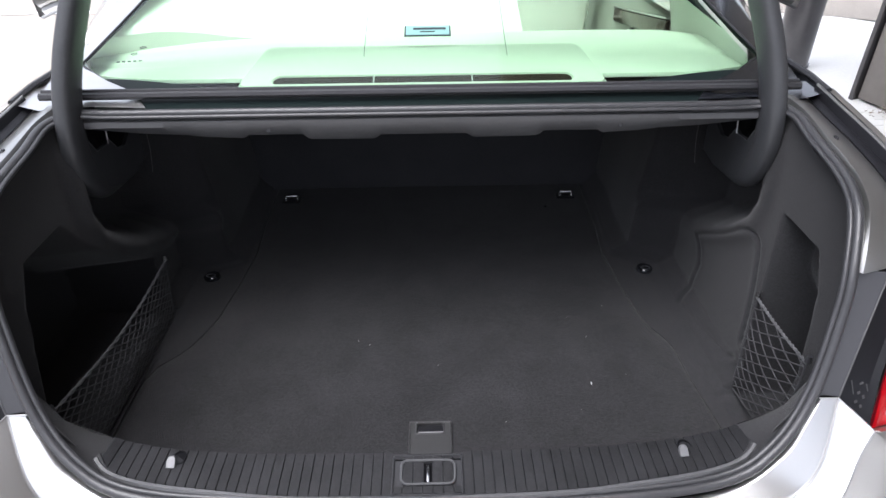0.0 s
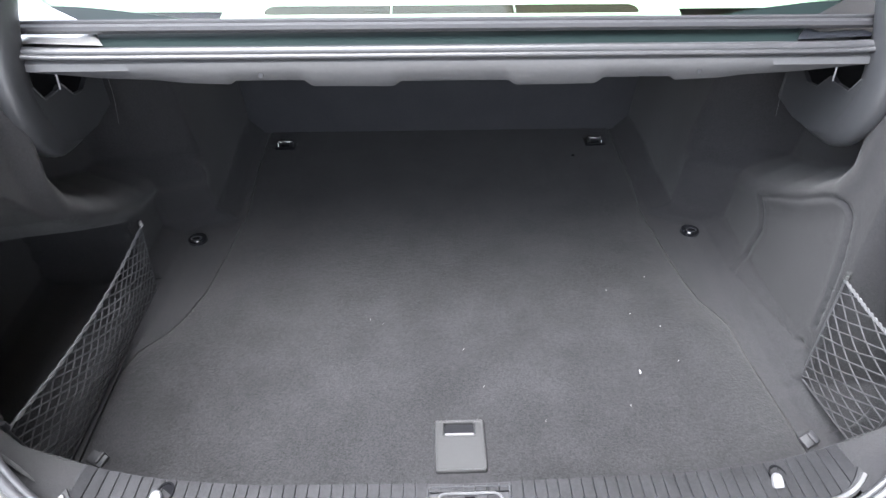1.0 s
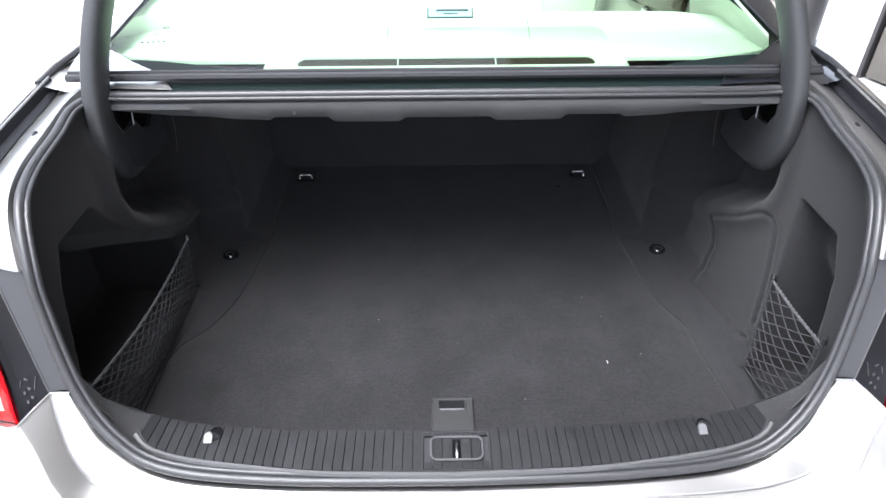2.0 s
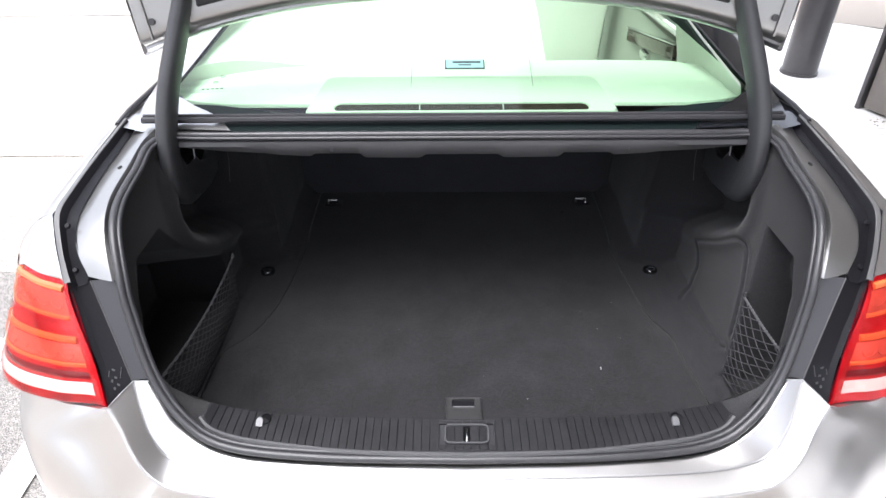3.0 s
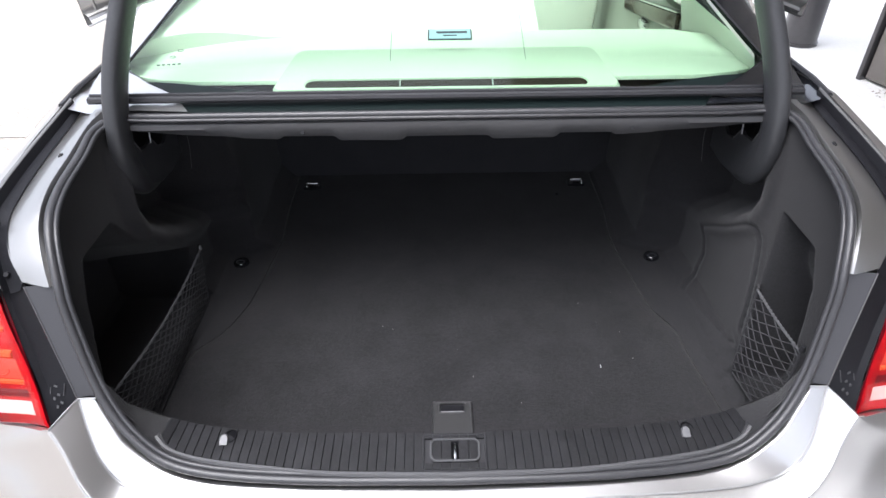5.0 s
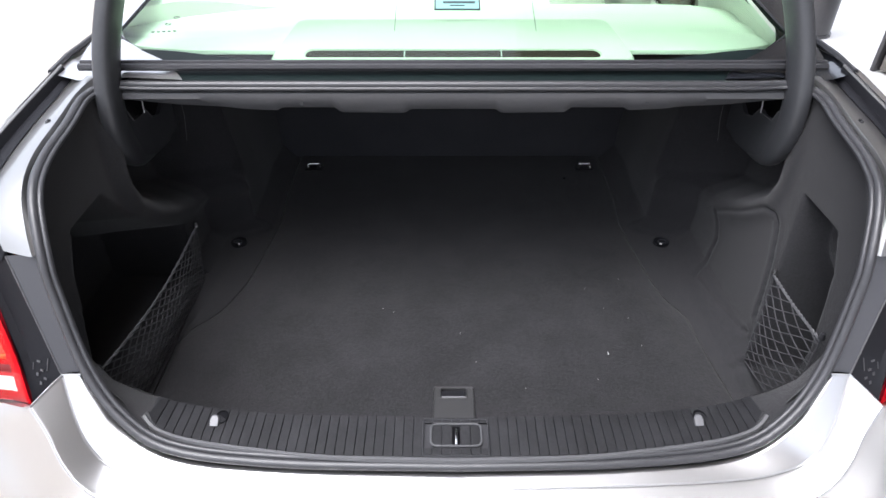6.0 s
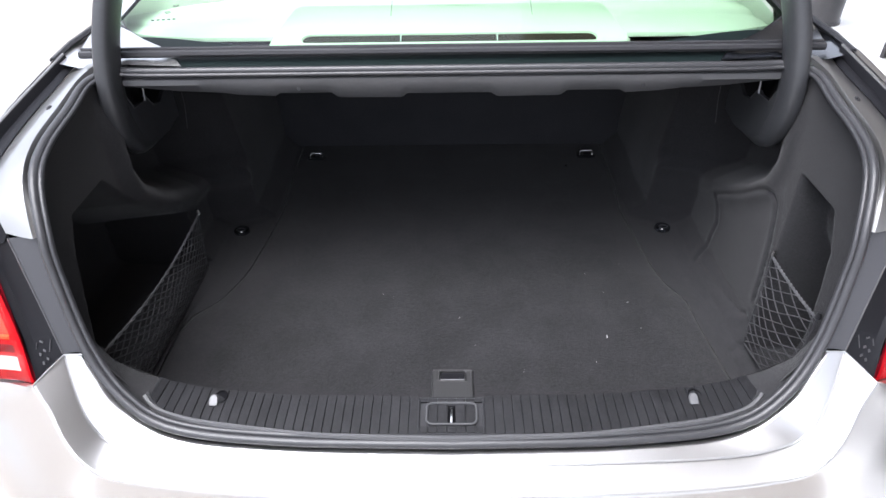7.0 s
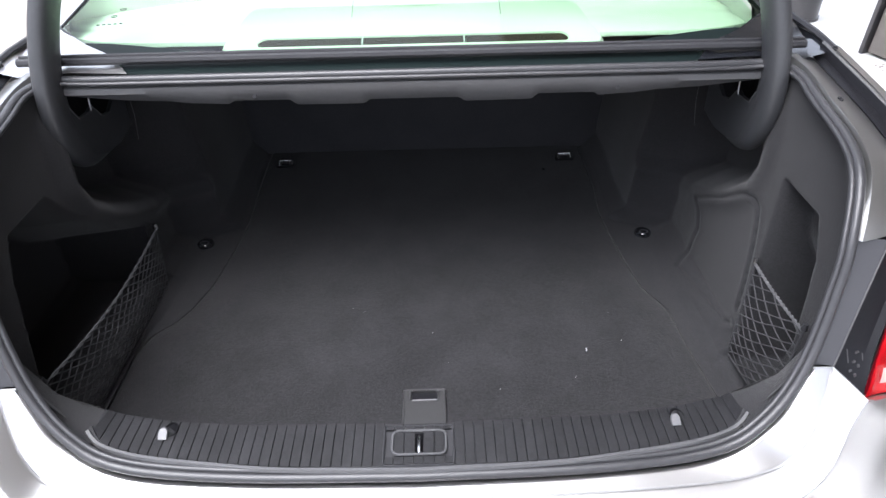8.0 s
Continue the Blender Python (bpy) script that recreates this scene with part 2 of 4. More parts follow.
solid("parking_line", bm, ROAD_PAINT, "white painted parking line on the asphalt", "road marking", "parking lines", smooth=0)

# dark pole
bm = bmesh.new()
disc(bm, 0.125, 4.6, (2.70, 4.05, 2.31), sides=40)
pole = thing("post", "dark painted round steel post on the pavement", "post", at=(0, 0, 0))
part("shaft", bm, POLE, pole)
bm = bmesh.new()
disc(bm, 0.135, 0.02, (2.70, 4.05, 0.04), sides=40)
part("base_ring", bm, POLE, pole)

# unseen roof over the pavement, carried by the post; darkens reflections on the right
bm = bmesh.new()
box(bm, (7.3, 11.0, 0.3), (4.35, -0.5, 4.75), 0.02)
solid("canopy", bm, PANEL, "unseen dark flat canopy roof over the pavement", "canopy", kind="structure", smooth=30)

# clad wall, not quite in line with the car
wall = tagged(thing("wall_east", "dark grey-brown clad wall with upright joints", "wall", kind="structure", at=(2.745, 3.30, 0)))
wall.rotation_euler = Euler((0, 0, radians(17.2)))
far = -0.03
for width in [0.27] + [0.95] * 8:
    bm = bmesh.new()
    box(bm, (0.10, width - 0.012, 4.56), (0.06, far - width / 2, 2.33), 0.004)
    part("panel", bm, PANEL, wall)
    far -= width
bm = bmesh.new()
box(bm, (0.11, 0.030, 4.58), (0.045, 0.0, 2.32), 0.005)
part("corner_post", bm, POLE, wall)
bm = bmesh.new()
box(bm, (0.06, 8.0, 4.56), (0.085, -3.98, 2.32))
part("backing", bm, GLOSS_BLACK, wall)

# ---- the car ----
car = thing("car", "silver four-door saloon car with its boot lid open", "car")

# opening of the boot: half contour from the middle of the sill to the front lip
OPEN = [(0, -0.054, 0.688), (0.26, -0.049, 0.690), (0.43, -0.033, 0.699), (0.510, -0.006, 0.736), (0.566, 0.037, 0.803),
        (0.600, 0.088, 0.912), (0.611, 0.115, 0.967), (0.634, 0.180, 1.030), (0.654, 0.26, 1.047), (0.661, 0.365, 1.060),
        (0.668, 0.455, 1.070), (0.630, 0.508, 1.073), (0.50, 0.512, 1.072), (0, 0.512, 1.072)]
half = spline(OPEN, 90)
loop = half + [Vector((-p.x, p.y, p.z)) for p in half[-2:0:-1]]
MID = Vector((0, 0.22, 0.92))


def inward(path, d, ring=True):
    out, n = [], len(path)
    for i, p in enumerate(path):
        t = (path[(i + 1) % n] - path[i - 1]).normalized()
        v = MID - p
        v = (v - t * v.dot(t)).normalized()
        out.append(p + v * d)
    return out


bm = bmesh.new()
tube(bm, inward(loop, 0.0065), 0.0074, 10, ring=True, centre=MID)
tube(bm, inward(loop, 0.0165), 0.0042, 10, ring=True, centre=MID)
loft(bm, [inward(loop, 0.004), [p - Vector((0, 0, 0.004)) for p in inward(loop, 0.014)], inward(loop, 0.021)], closed=True)
part("boot_seal", bm, RUBBER, car, "dark grey double-lipped rubber seal")

# jambs, gutters and lamp pockets
J_LOW = [(0.596, 0.037, 0.803), (0.622, 0.072, 0.880), (0.655, 0.115, 0.968)]
J_UP = [(0.660, 0.116, 0.970), (0.682, 0.146, 1.006), (0.702, 0.203, 1.042), (0.715, 0.28, 1.053), (0.722, 0.38, 1.064), (0.727, 0.47, 1.070), (0.732, 0.552, 1.077)]
G_OUT = [(0.703, 0.111, 0.962), (0.728, 0.165, 1.006), (0.750, 0.222, 1.040), (0.756, 0.29, 1.050), (0.758, 0.38, 1.061), (0.758, 0.48, 1.073), (0.757, 0.57, 1.084)]
O_LOW = [(0.566, 0.037, 0.803), (0.600, 0.088, 0.912), (0.610, 0.114, 0.967)]
O_UP = [(0.611, 0.115, 0.967), (0.619, 0.137, 0.996), (0.634, 0.180, 1.030), (0.654, 0.26, 1.047), (0.661, 0.365, 1.060), (0.668, 0.455, 1.070), (0.660, 0.515, 1.075)]
for s in SIDES:
    bm = bmesh.new()
    a, b = spline(O_LOW, 16), spline(J_LOW, 16)
    loft(bm, [flip([p + Vector((0, 0.006, -0.004)) for p in a], s), flip([p.lerp(q, 0.5) + Vector((0, 0.004, 0)) for p, q in zip(a, b)], s), flip(b, s)])
    part("lower_jamb", bm, JAMB_DARK, car)
    bm = bmesh.new()
    a, b = spline(O_UP, 30), spline(J_UP, 30)
    rise = [step(0.0, 0.3, i / 29) for i in range(30)]
    row = lambda f, dz, dx=0.0: flip([p.lerp(q, f) + Vector((dx, -0.45 * dz * (1 - e), dz * e)) for p, q, e in zip(a, b, rise)], s)
    loft(bm, [row(0, -0.012), row(0.12, 0.005), row(0.25, 0.004), row(0.6, -0.004), row(0.9, -0.013), row(1, -0.018, 0.003)])
    part("upper_jamb", bm, PAINT_DIM, car)
    bm = bmesh.new()
    a, b = spline(J_UP, 30), spline(G_OUT, 30)
    dn = Vector((0, 0.004, -0.012))
    loft(bm, [flip([p + Vector((0.001, 0.008 * (1 - e), -0.015 * e)) for p, e in zip(a, rise)], s), flip([p.lerp(q, 0.2) + dn for p, q in zip(a, b)], s), flip([p.lerp(q, 0.55) + dn for p, q in zip(a, b)], s),
              flip([p.lerp(q, 0.70) + Vector((0, 0, 0.001)) for p, q in zip(a, b)], s)])
    gutter = part("gutter_trim", bm, POCKET_BLACK, car, "dark grey plastic rain gutter trim")
    bm = bmesh.new()
    loft(bm, [flip([p.lerp(q, 0.69) + Vector((0, 0, -0.002)) for p, q in zip(a, b)], s), flip([p.lerp(q, 0.71) + Vector((0, 0, 0.002)) for p, q in zip(a, b)], s), flip([p.lerp(q, 0.76) + Vector((0, 0, 0.003)) for p, q in zip(a, b)], s),
              flip([p.lerp(q, 0.97) + Vector((0, 0, 0.001)) for p, q in zip(a, b)], s), flip([q + Vector((0, 0, -0.008)) for q in b], s)])
    part("gutter_rim", bm, RIM_GREY, gutter, "paler grey rim")
    for y, z, x in ((0.192, 1.042, 0.713), (0.134, 0.986, 0.689)):
        bm = bmesh.new()
        disc(bm, 0.0055, 0.004, (s * x, y, z - 0.009), Euler((radians(40), 0, 0)).to_matrix().to_4x4(), 12, 0.004)
        part("clip", bm, POCKET_BLACK, gutter)
    bm = bmesh.new()
    disc(bm, 0.0075, 0.006, (s * 0.684, 0.366, 1.0595), None, 14, 0.006)
    disc(bm, 0.003, 0.004, (s * 0.684, 0.366, 1.063), None, 8)
    part("screw", bm, PLASTIC, car)

# quarter panels and body sides, bumper and front end
ARCHES = (0.93, 3.78)


def side_section(y):
    """Half cross-section of the body at y, from the top edge down."""
    xt = poly([(0.11, 0.703), (0.165, 0.728), (0.222, 0.751), (0.385, 0.759), (0.57, 0.759), (1.3, 0.70), (3.2, 0.72), (3.9, 0.70), (4.7, 0.50)], y)
    zt = poly([(0.11, 0.962), (0.165, 1.006), (0.222, 1.041), (0.385, 1.063), (0.57, 1.085), (1.3, 1.06), (3.0, 1.0), (3.9, 0.92), (4.7, 0.72)], y)
    w = poly([(0.11, 0.862), (0.20, 0.888), (0.35, 0.905), (0.6, 0.915), (1.2, 0.925), (3.6, 0.92), (4.3, 0.86), (4.73, 0.6)], y)
    zb = 0.27
    for a in ARCHES:
        if abs(y - a) < 0.36:
            zb = max(zb, 0.33 + math.sqrt(0.36 ** 2 - (y - a) ** 2))
    k = (w - xt) / 0.148 * (1 + 0.10 * (1 - step(0.222, 0.42, y)))
    pts = [(xt + dx * k, zt + dz) for dx, dz in ((0, 0), (0.012, -0.003), (0.045, -0.023), (0.078, -0.060), (0.104, -0.108), (0.125, -0.168), (0.139, -0.236))]
    pts += [(w, 0.68), (w - 0.004, 0.55), (w - 0.03, 0.38), (w - 0.05, 0.27)]
    return [(x, y, max(z, zb)) for x, z in pts]


YS = [0.222, 0.25, 0.29, 0.34, 0.42, 0.5, 0.565] + [0.565 + 0.045 * k for k in range(1, 93)]
for s in SIDES:
    bm = bmesh.new()
    loft(bm, [flip(spline(side_section(y), 28), s) for y in YS])
    part("body_side", bm, PAINT, car, "silver metallic body side")

# lamp faces lie on one rounded corner surface
PLAN = [(0, -0.135), (0.30, -0.120), (0.50, -0.082), (0.64, 0.008), (0.735, 0.030), (0.82, 0.060), (0.880, 0.102), (0.910, 0.17), (0.922, 0.27), (0.928, 0.55)]
plan = spline([(x, y, 0) for x, y in PLAN], 200)


def corner(a, z, out=0.0):
    """A point of the rounded rear corner: a runs from 0 (middle) to 1 (side)."""
    i = min(198, max(0, int(a * 199)))
    f = a * 199 - i
    p = plan[i].lerp(plan[i + 1], f)
    t = (plan[min(i + 2, 199)] - plan[max(i - 1, 0)]).normalized()
    n = Vector((t.y, -t.x, 0))
    lean = (0.50 + 0.12 * step(0.58, 0.75, a)) * (z - 0.766)
    return Vector((p.x, p.y, z)) - n * lean * (1 - 0.42 * step(0.60, 0.85, a)) + n * out


def a_of_x(x):
    for k, p in enumerate(plan):
        if p.x >= x:
            q = plan[max(k - 1, 0)]
            return (k - (p.x - x) / max(1e-6, p.x - q.x)) / 199
    return 1.0


LAMP_X = 0.640, 0.080  # inner edge: x at the foot, and its way outwards up to the top


def lamp_point(u, v, out=0.004):
    zb = poly([(0, 0.766), (0.45, 0.757), (0.7, 0.759), (1, 0.800)], u)
    zt = poly([(0, 0.962), (0.4, 0.968), (1, 0.955)], u)
    z = zb + (zt - zb) * v
    a0 = a_of_x(LAMP_X[0] + LAMP_X[1] * v)
    a1 = 0.798 - 0.02 * abs(v - 0.5)
    return corner(a0 + (a1 - a0) * u, z, out - 0.012 * max(0.0, 1 - u / 0.05) * 0)


BANDS = ((0.085, 0.185, "reversing_lens", 3), (0.212, 0.268, "dark_band", 1), (0.345, 0.49, "brake_band", 4), (0.565, 0.64, "brake_band", 0), (0.72, 0.90, "indicator_band", 4))
GUIDES = ((0.315, 0.520), (0.695, 0.930))  # lower and upper line of each hooked light guide
for s in SIDES:
    lamp = new("tail_lamp")
    lamp.parent = car
    tagged(lamp, "wrap-around red tail lamp with pale reversing lens")
    us = [i / 40 for i in range(41)]
    bm = bmesh.new()
    loft(bm, [flip([lamp_point(u, j / 24, 0.004 - 0.004 * (abs(j / 12 - 1) ** 8)) for u in us], s) for j in range(25)])
    part("lens", bm, LAMP_RED, lamp)
    for lo, hi, nm, k in BANDS:
        bm = bmesh.new()
        ub = [0.035 + (0.80 - 0.10 * (k != 3)) * i / 30 for i in range(31)]
        n = 4
        loft(bm, [flip([lamp_point(u, lo + (hi - lo) * j / n - 0.05 * step(0.6, 0.86, u) * (lo - 0.5) * (k != 3), 0.0042 + 0.0008 * math.sin(math.pi * j / n)) for u in ub], s) for j in range(n + 1)])
        part(nm, bm, (LAMP_RED, LAMP_DARK, LAMP_LIT_RED, LAMP_WHITE, LAMP_PINK)[k], lamp)
    for v0, v1 in GUIDES:
        mid, hv = (v0 + v1) / 2, (v1 - v0) / 2
        way = [(0.04 + 0.62 * i / 20, v0) for i in range(21)] + [(0.66 + 0.06 * math.sin(math.pi * k / 10), mid - hv * math.cos(math.pi * k / 10)) for k in range(1, 10)] + [(0.66 - 0.62 * i / 20, v1) for i in range(21)]
        bm = bmesh.new()
        tube(bm, flip([lamp_point(u, v + 0.06 * step(0.4, 0.8, u) * (v - 0.3), 0.0016) for u, v in way], s), [0.0050 if i < 22 else 0.0075 for i in range(len(way))], 8)
        part("light_guide", bm, LAMP_LIT_RED, lamp)
    for v, cnt in ((0.42, 6), (0.82, 5)):
        for i in range(cnt):
            bm = bmesh.new()
            u = 0.12 + 0.095 * i
            ring = [lamp_point(u + 0.04 * math.cos(k * math.pi / 8 + math.pi), v - 0.05 * math.sin(k * math.pi / 8), 0.0055) for k in range(9)]
            tube(bm, flip(ring, s), 0.0012, 6)
            part("reflector_rim", bm, LAMP_PINK, lamp)
    bm = bmesh.new()
    loft(bm, [flip([lamp_point(u, j / 24, 0.010 - 0.008 * (abs(j / 12 - 1) ** 6)) for u in us], s) for j in range(25)])
    part("outer_lens", bm, LAMP_COVER, lamp, "clear red outer lens").visible_shadow = False
    bm = bmesh.new()
    loft(bm, [flip([lamp_point(u, 1.0, -0.004) for u in us], s), flip([lamp_point(u, 0.0, -0.004) for u in us], s)])
    part("housing", bm, LAMP_DARK, lamp)
    bm = bmesh.new()
    a = spline(J_LOW, 16)
    b = [lamp_point(0, i / 15, -0.002) for i in range(16)]
    loft(bm, [flip(a, s), flip([p.lerp(q, 0.10) + Vector((0, 0.008, 0)) for p, q in zip(a, b)], s), flip([p.lerp(q, 0.86) + Vector((0, 0.008, 0)) for p, q in zip(a, b)], s), flip(b, s)])
    pocket = part("lamp_pocket", bm, POCKET_BLACK, car, "black plastic lamp surround with moulded marks")
    bm = bmesh.new()
    tube(bm, flip([p + Vector((0.001, -0.0005, 0)) for p in a], s), 0.0013, 6)
    part("edge_bead", bm, PLASTIC_GREY, pocket)
    for f, g, w, h in ((0.17, 0.36, 0.0016, 0.030), (0.10, 0.56, 0.008, 0.005), (0.15, 0.58, 0.008, 0.005), (0.21, 0.58, 0.010, 0.004), (0.12, 0.72, 0.006, 0.007), (0.18, 0.74, 0.006, 0.007), (0.24, 0.78, 0.0016, 0.016)):
        k = f * 15
        p = a[int(k)].lerp(b[int(k)], g) + Vector((0, 0.0065, 0))
        bm = bmesh.new()
        box(bm, (w * 0.7, 0.0012, h * 0.7), (s * p.x, p.y, p.z), 0, Euler((radians(-28), 0, radians(22 * s))).to_matrix().to_4x4())
        part("moulded_mark", bm, PLASTIC_GREY, pocket, smooth=0)
    # fender tip over the lamp
    bm = bmesh.new()
    top = spline(G_OUT[:3], 24)
    low = [lamp_point(0.93 * i / 23, 1.0, 0.003) + Vector((0, 0, 0.003)) for i in range(24)]
    end = side_section(0.222)
    curve = sorted((p.z, p.x) for p in spline(end, 28))
    rows = []
    for j in range(13):
        f = j / 12
        z = top[23].z + (low[23].z - top[23].z) * f
        swell = Vector((poly(curve, z), 0.2225, z)) - top[23].lerp(low[23], f)
        rows.append([top[i].lerp(low[i], f) + swell * (i / 23) ** 1.3 for i in range(24)])
    loft(bm, [flip(r, s) for r in rows])
    ends = [lamp_point(0.985, v / 8, 0.001) for v in range(9)]
    loft(bm, [flip(ends, s), flip([Vector((poly(curve, p.z), 0.2225, p.z)) for p in ends], s)])
    part("fender_tip", bm, PAINT, car)

# bumper: rows from the opening outwards and down
B0 = [(0, -0.058, 0.682), (0.26, -0.053, 0.684), (0.43, -0.038, 0.692), (0.512, -0.012, 0.732), (0.545, 0.012, 0.772), (0.568, 0.033, 0.803)]
B1 = [(0, -0.079, 0.680), (0.25, -0.074, 0.680), (0.417, -0.066, 0.682), (0.49, -0.057, 0.689), (0.533, -0.044, 0.701), (0.560, -0.025, 0.732), (0.579, 0.003, 0.767), (0.595, 0.034, 0.803)]
B2 = [(0, -0.120, 0.660), (0.30, -0.112, 0.660), (0.483, -0.102, 0.676), (0.536, -0.093, 0.696), (0.572, -0.069, 0.725), (0.597, -0.039, 0.759), (0.621, -0.017, 0.790)]
B2X = [(0.621, -0.017, 0.790), (0.640, -0.006, 0.777), (0.69, 0.014, 0.764), (0.735, 0.024, 0.763), (0.80, 0.062, 0.761), (0.842, 0.102, 0.765), (0.872, 0.165, 0.772), (0.892, 0.26, 0.80), (0.902, 0.36, 0.80)]
B3 = [(0, -0.138, 0.605), (0.30, -0.131, 0.605), (0.50, -0.113, 0.610), (0.585, -0.092, 0.625), (0.635, -0.065, 0.665), (0.665, -0.035, 0.70), (0.685, -0.015, 0.717)]
B3X = [(0.685, -0.015, 0.717), (0.75, 0.005, 0.718), (0.81, 0.043, 0.718), (0.857, 0.092, 0.720), (0.886, 0.16, 0.73), (0.903, 0.26, 0.74), (0.910, 0.36, 0.74)]
B4 = [(0, -0.152, 0.53), (0.30, -0.146, 0.53), (0.50, -0.130, 0.53), (0.60, -0.112, 0.54), (0.67, -0.095, 0.575), (0.71, -0.070, 0.61), (0.735, -0.048, 0.63)]
B4X = [(0.735, -0.048, 0.63), (0.79, -0.02, 0.635), (0.84, 0.022, 0.64), (0.878, 0.075, 0.64), (0.903, 0.15, 0.65), (0.915, 0.25, 0.66), (0.918, 0.36, 0.66)]
B5 = [(0, -0.165, 0.42), (0.30, -0.158, 0.42), (0.50, -0.142, 0.42), (0.62, -0.115, 0.42), (0.70, -0.088, 0.42), (0.75, -0.065, 0.42), (0.78, -0.045, 0.42)]
B5X = [(0.78, -0.045, 0.42), (0.825, -0.013, 0.42), (0.86, 0.03, 0.42), (0.888, 0.085, 0.42), (0.906, 0.16, 0.42), (0.915, 0.26, 0.42), (0.917, 0.36, 0.42)]
B6 = [tuple((p[0] * 0.96, p[1] + 0.05, 0.28)) for p in B5]
B6X = [tuple((p[0] * 0.96, p[1] + 0.03, 0.28)) for p in B5X]
full = lambda half_row, extra=(): [Vector((-p.x, p.y, p.z)) for p in (half_row + list(extra))[:0:-1]] + half_row + list(extra)
bm = bmesh.new()
r0, r1, r2 = spline(B0, 40), spline(B1, 40), spline(B2, 40)
r3 = spline(B3, 40)
toward = lambda a, b, d: [p + (q - p).normalized() * min(d, (q - p).length * 0.4) for p, q in zip(a, b)]
rows = [[p + Vector((0, 0.01, -0.006)) for p in r0], r0, toward(r0, r1, 0.003)]
rows += [toward(r1, r0, d) for d in (0.008, 0.0045, 0.002)] + [[p + Vector((0, 0.0008, -0.0025)) for p in r1]] + [toward(r1, r2, d) for d in (0.002, 0.0045, 0.008, 0.011)]
rows += [toward(r2, r1, d) for d in (0.011, 0.008, 0.0045, 0.002)] + [[p + Vector((0, -0.0008, 0)) for p in toward(r2, r3, d)] for d in (0.002, 0.0045, 0.008)]
loft(bm, [full(r) for r in rows])
ledge = part("boot_ledge", bm, PAINT, car, "silver painted ledge under the boot opening", smooth=85)
for s in SIDES:
    bm = bmesh.new()
    lip = [Vector(p) for p in ((0.566, 0.035, 0.8035), (0.594, 0.034, 0.804), (0.608, 0.009, 0.798), (0.621, -0.016, 0.791), (0.640, -0.005, 0.778))]
    tube(bm, flip(lip, s), 0.0016, 6)
    part("rolled_edge", bm, PAINT, ledge)
bm = bmesh.new()
rows = [(spline(a, 40), spline(b, 30)[1:]) for a, b in (([(x * 0.99, y + 0.03, z - 0.012) for x, y, z in B2], [(x * 0.992, y + 0.008, z - 0.004) for x, y, z in B2X]), (B2, B2X), (B3, B3X), (B4, B4X), (B5, B5X), (B6, B6X))]
cols = [full(a, b) for a, b in rows]
dense = [[cols[0][i]] + spline([c[i] for c in cols[1:]], 24) for i in range(len(cols[0]))]
loft(bm, dense)
part("rear_bumper", bm, PAINT, car, "silver metallic rear bumper")

# ---- boot interior ----
FLOOR = 0.527
X_SEAM = {1: [(0.05, 0.575), (0.229, 0.562), (0.36, 0.549), (0.454, 0.545), (0.475, 0.537), (0.525, 0.511), (0.586, 0.498), (0.70, 0.486), (0.843, 0.474), (0.98, 0.487), (1.25, 0.490)],
          -1: [(0.05, 0.612), (0.36, 0.610), (0.42, 0.590), (0.46, 0.552), (0.50, 0.530), (0.581, 0.504), (0.70, 0.489), (0.856, 0.475), (1.019, 0.486), (1.25, 0.490)]}
ARC = [(0.515, 1.10), (0.500, 1.02), (0.484, 0.94), (0.474, 0.89), (0.490, 0.846), (0.536, 0.803), (0.598, 0.763), (0.69, 0.722), (0.786, 0.70), (0.91, 0.69), (1.3, 0.68)]
ARC_Y = [(z, y) for y, z in reversed(ARC[:5])]
ARC_Z = ARC[4:]
Y_EDGE = [(0.52, 0.06), (0.70, 0.055), (0.74, 0.03), (0.80, 0.045), (0.91, 0.092), (0.967, 0.120), (1.03, 0.180), (1.047, 0.262), (1.062, 0.37)]
X_EDGE = [(0.52, 0.57), (0.70, 0.535), (0.74, 0.505), (0.80, 0.556), (0.91, 0.590), (0.967, 0.601), (1.03, 0.618), (1.047, 0.645), (1.062, 0.654)]
POCKET = {1: [(0.372, 0.905), (0.263, 0.905), (0.226, 0.845), (0.19, 0.70), (0.20, 0.545), (0.30, 0.535), (0.345, 0.74)],
          -1: [(0.37, 0.905), (0.263, 0.905), (0.226, 0.845), (0.17, 0.70), (0.12, 0.535), (0.60, 0.535), (0.615, 0.675), (0.52, 0.735), (0.43, 0.82)]}
GROOVE = [(0.645, 0.698), (0.595, 0.732), (0.543, 0.764), (0.475, 0.818), (0.455, 0.828), (0.435, 0.829), (0.415, 0.820), (0.402, 0.795), (0.392, 0.768), (0.382, 0.74), (0.367, 0.675), (0.358, 0.62)]
GROOVE_B = [(0.645, 0.698), (0.622, 0.672), (0.605, 0.644), (0.612, 0.583), (0.608, 0.557), (0.592, 0.540), (0.512, 0.547), (0.435, 0.556), (0.38, 0.563), (0.362, 0.575)]


def seg_dist(y, z, pts, close=False):
    best, inside = 9.0, False
    for (a, b), (c, d) in zip(pts, pts[1:] + (pts[:1] if close else [])) if close else zip(pts, pts[1:]):
        ly, lz = c - a, d - b
        t = min(1.0, max(0.0, ((y - a) * ly + (z - b) * lz) / (ly * ly + lz * lz)))
        best = min(best, math.hypot(y - a - t * ly, z - b - t * lz))
        if close and (b > z) != (d > z) and y < (c - a) * (z - b) / (d - b) + a:
            inside = not inside
    return -best if inside else best


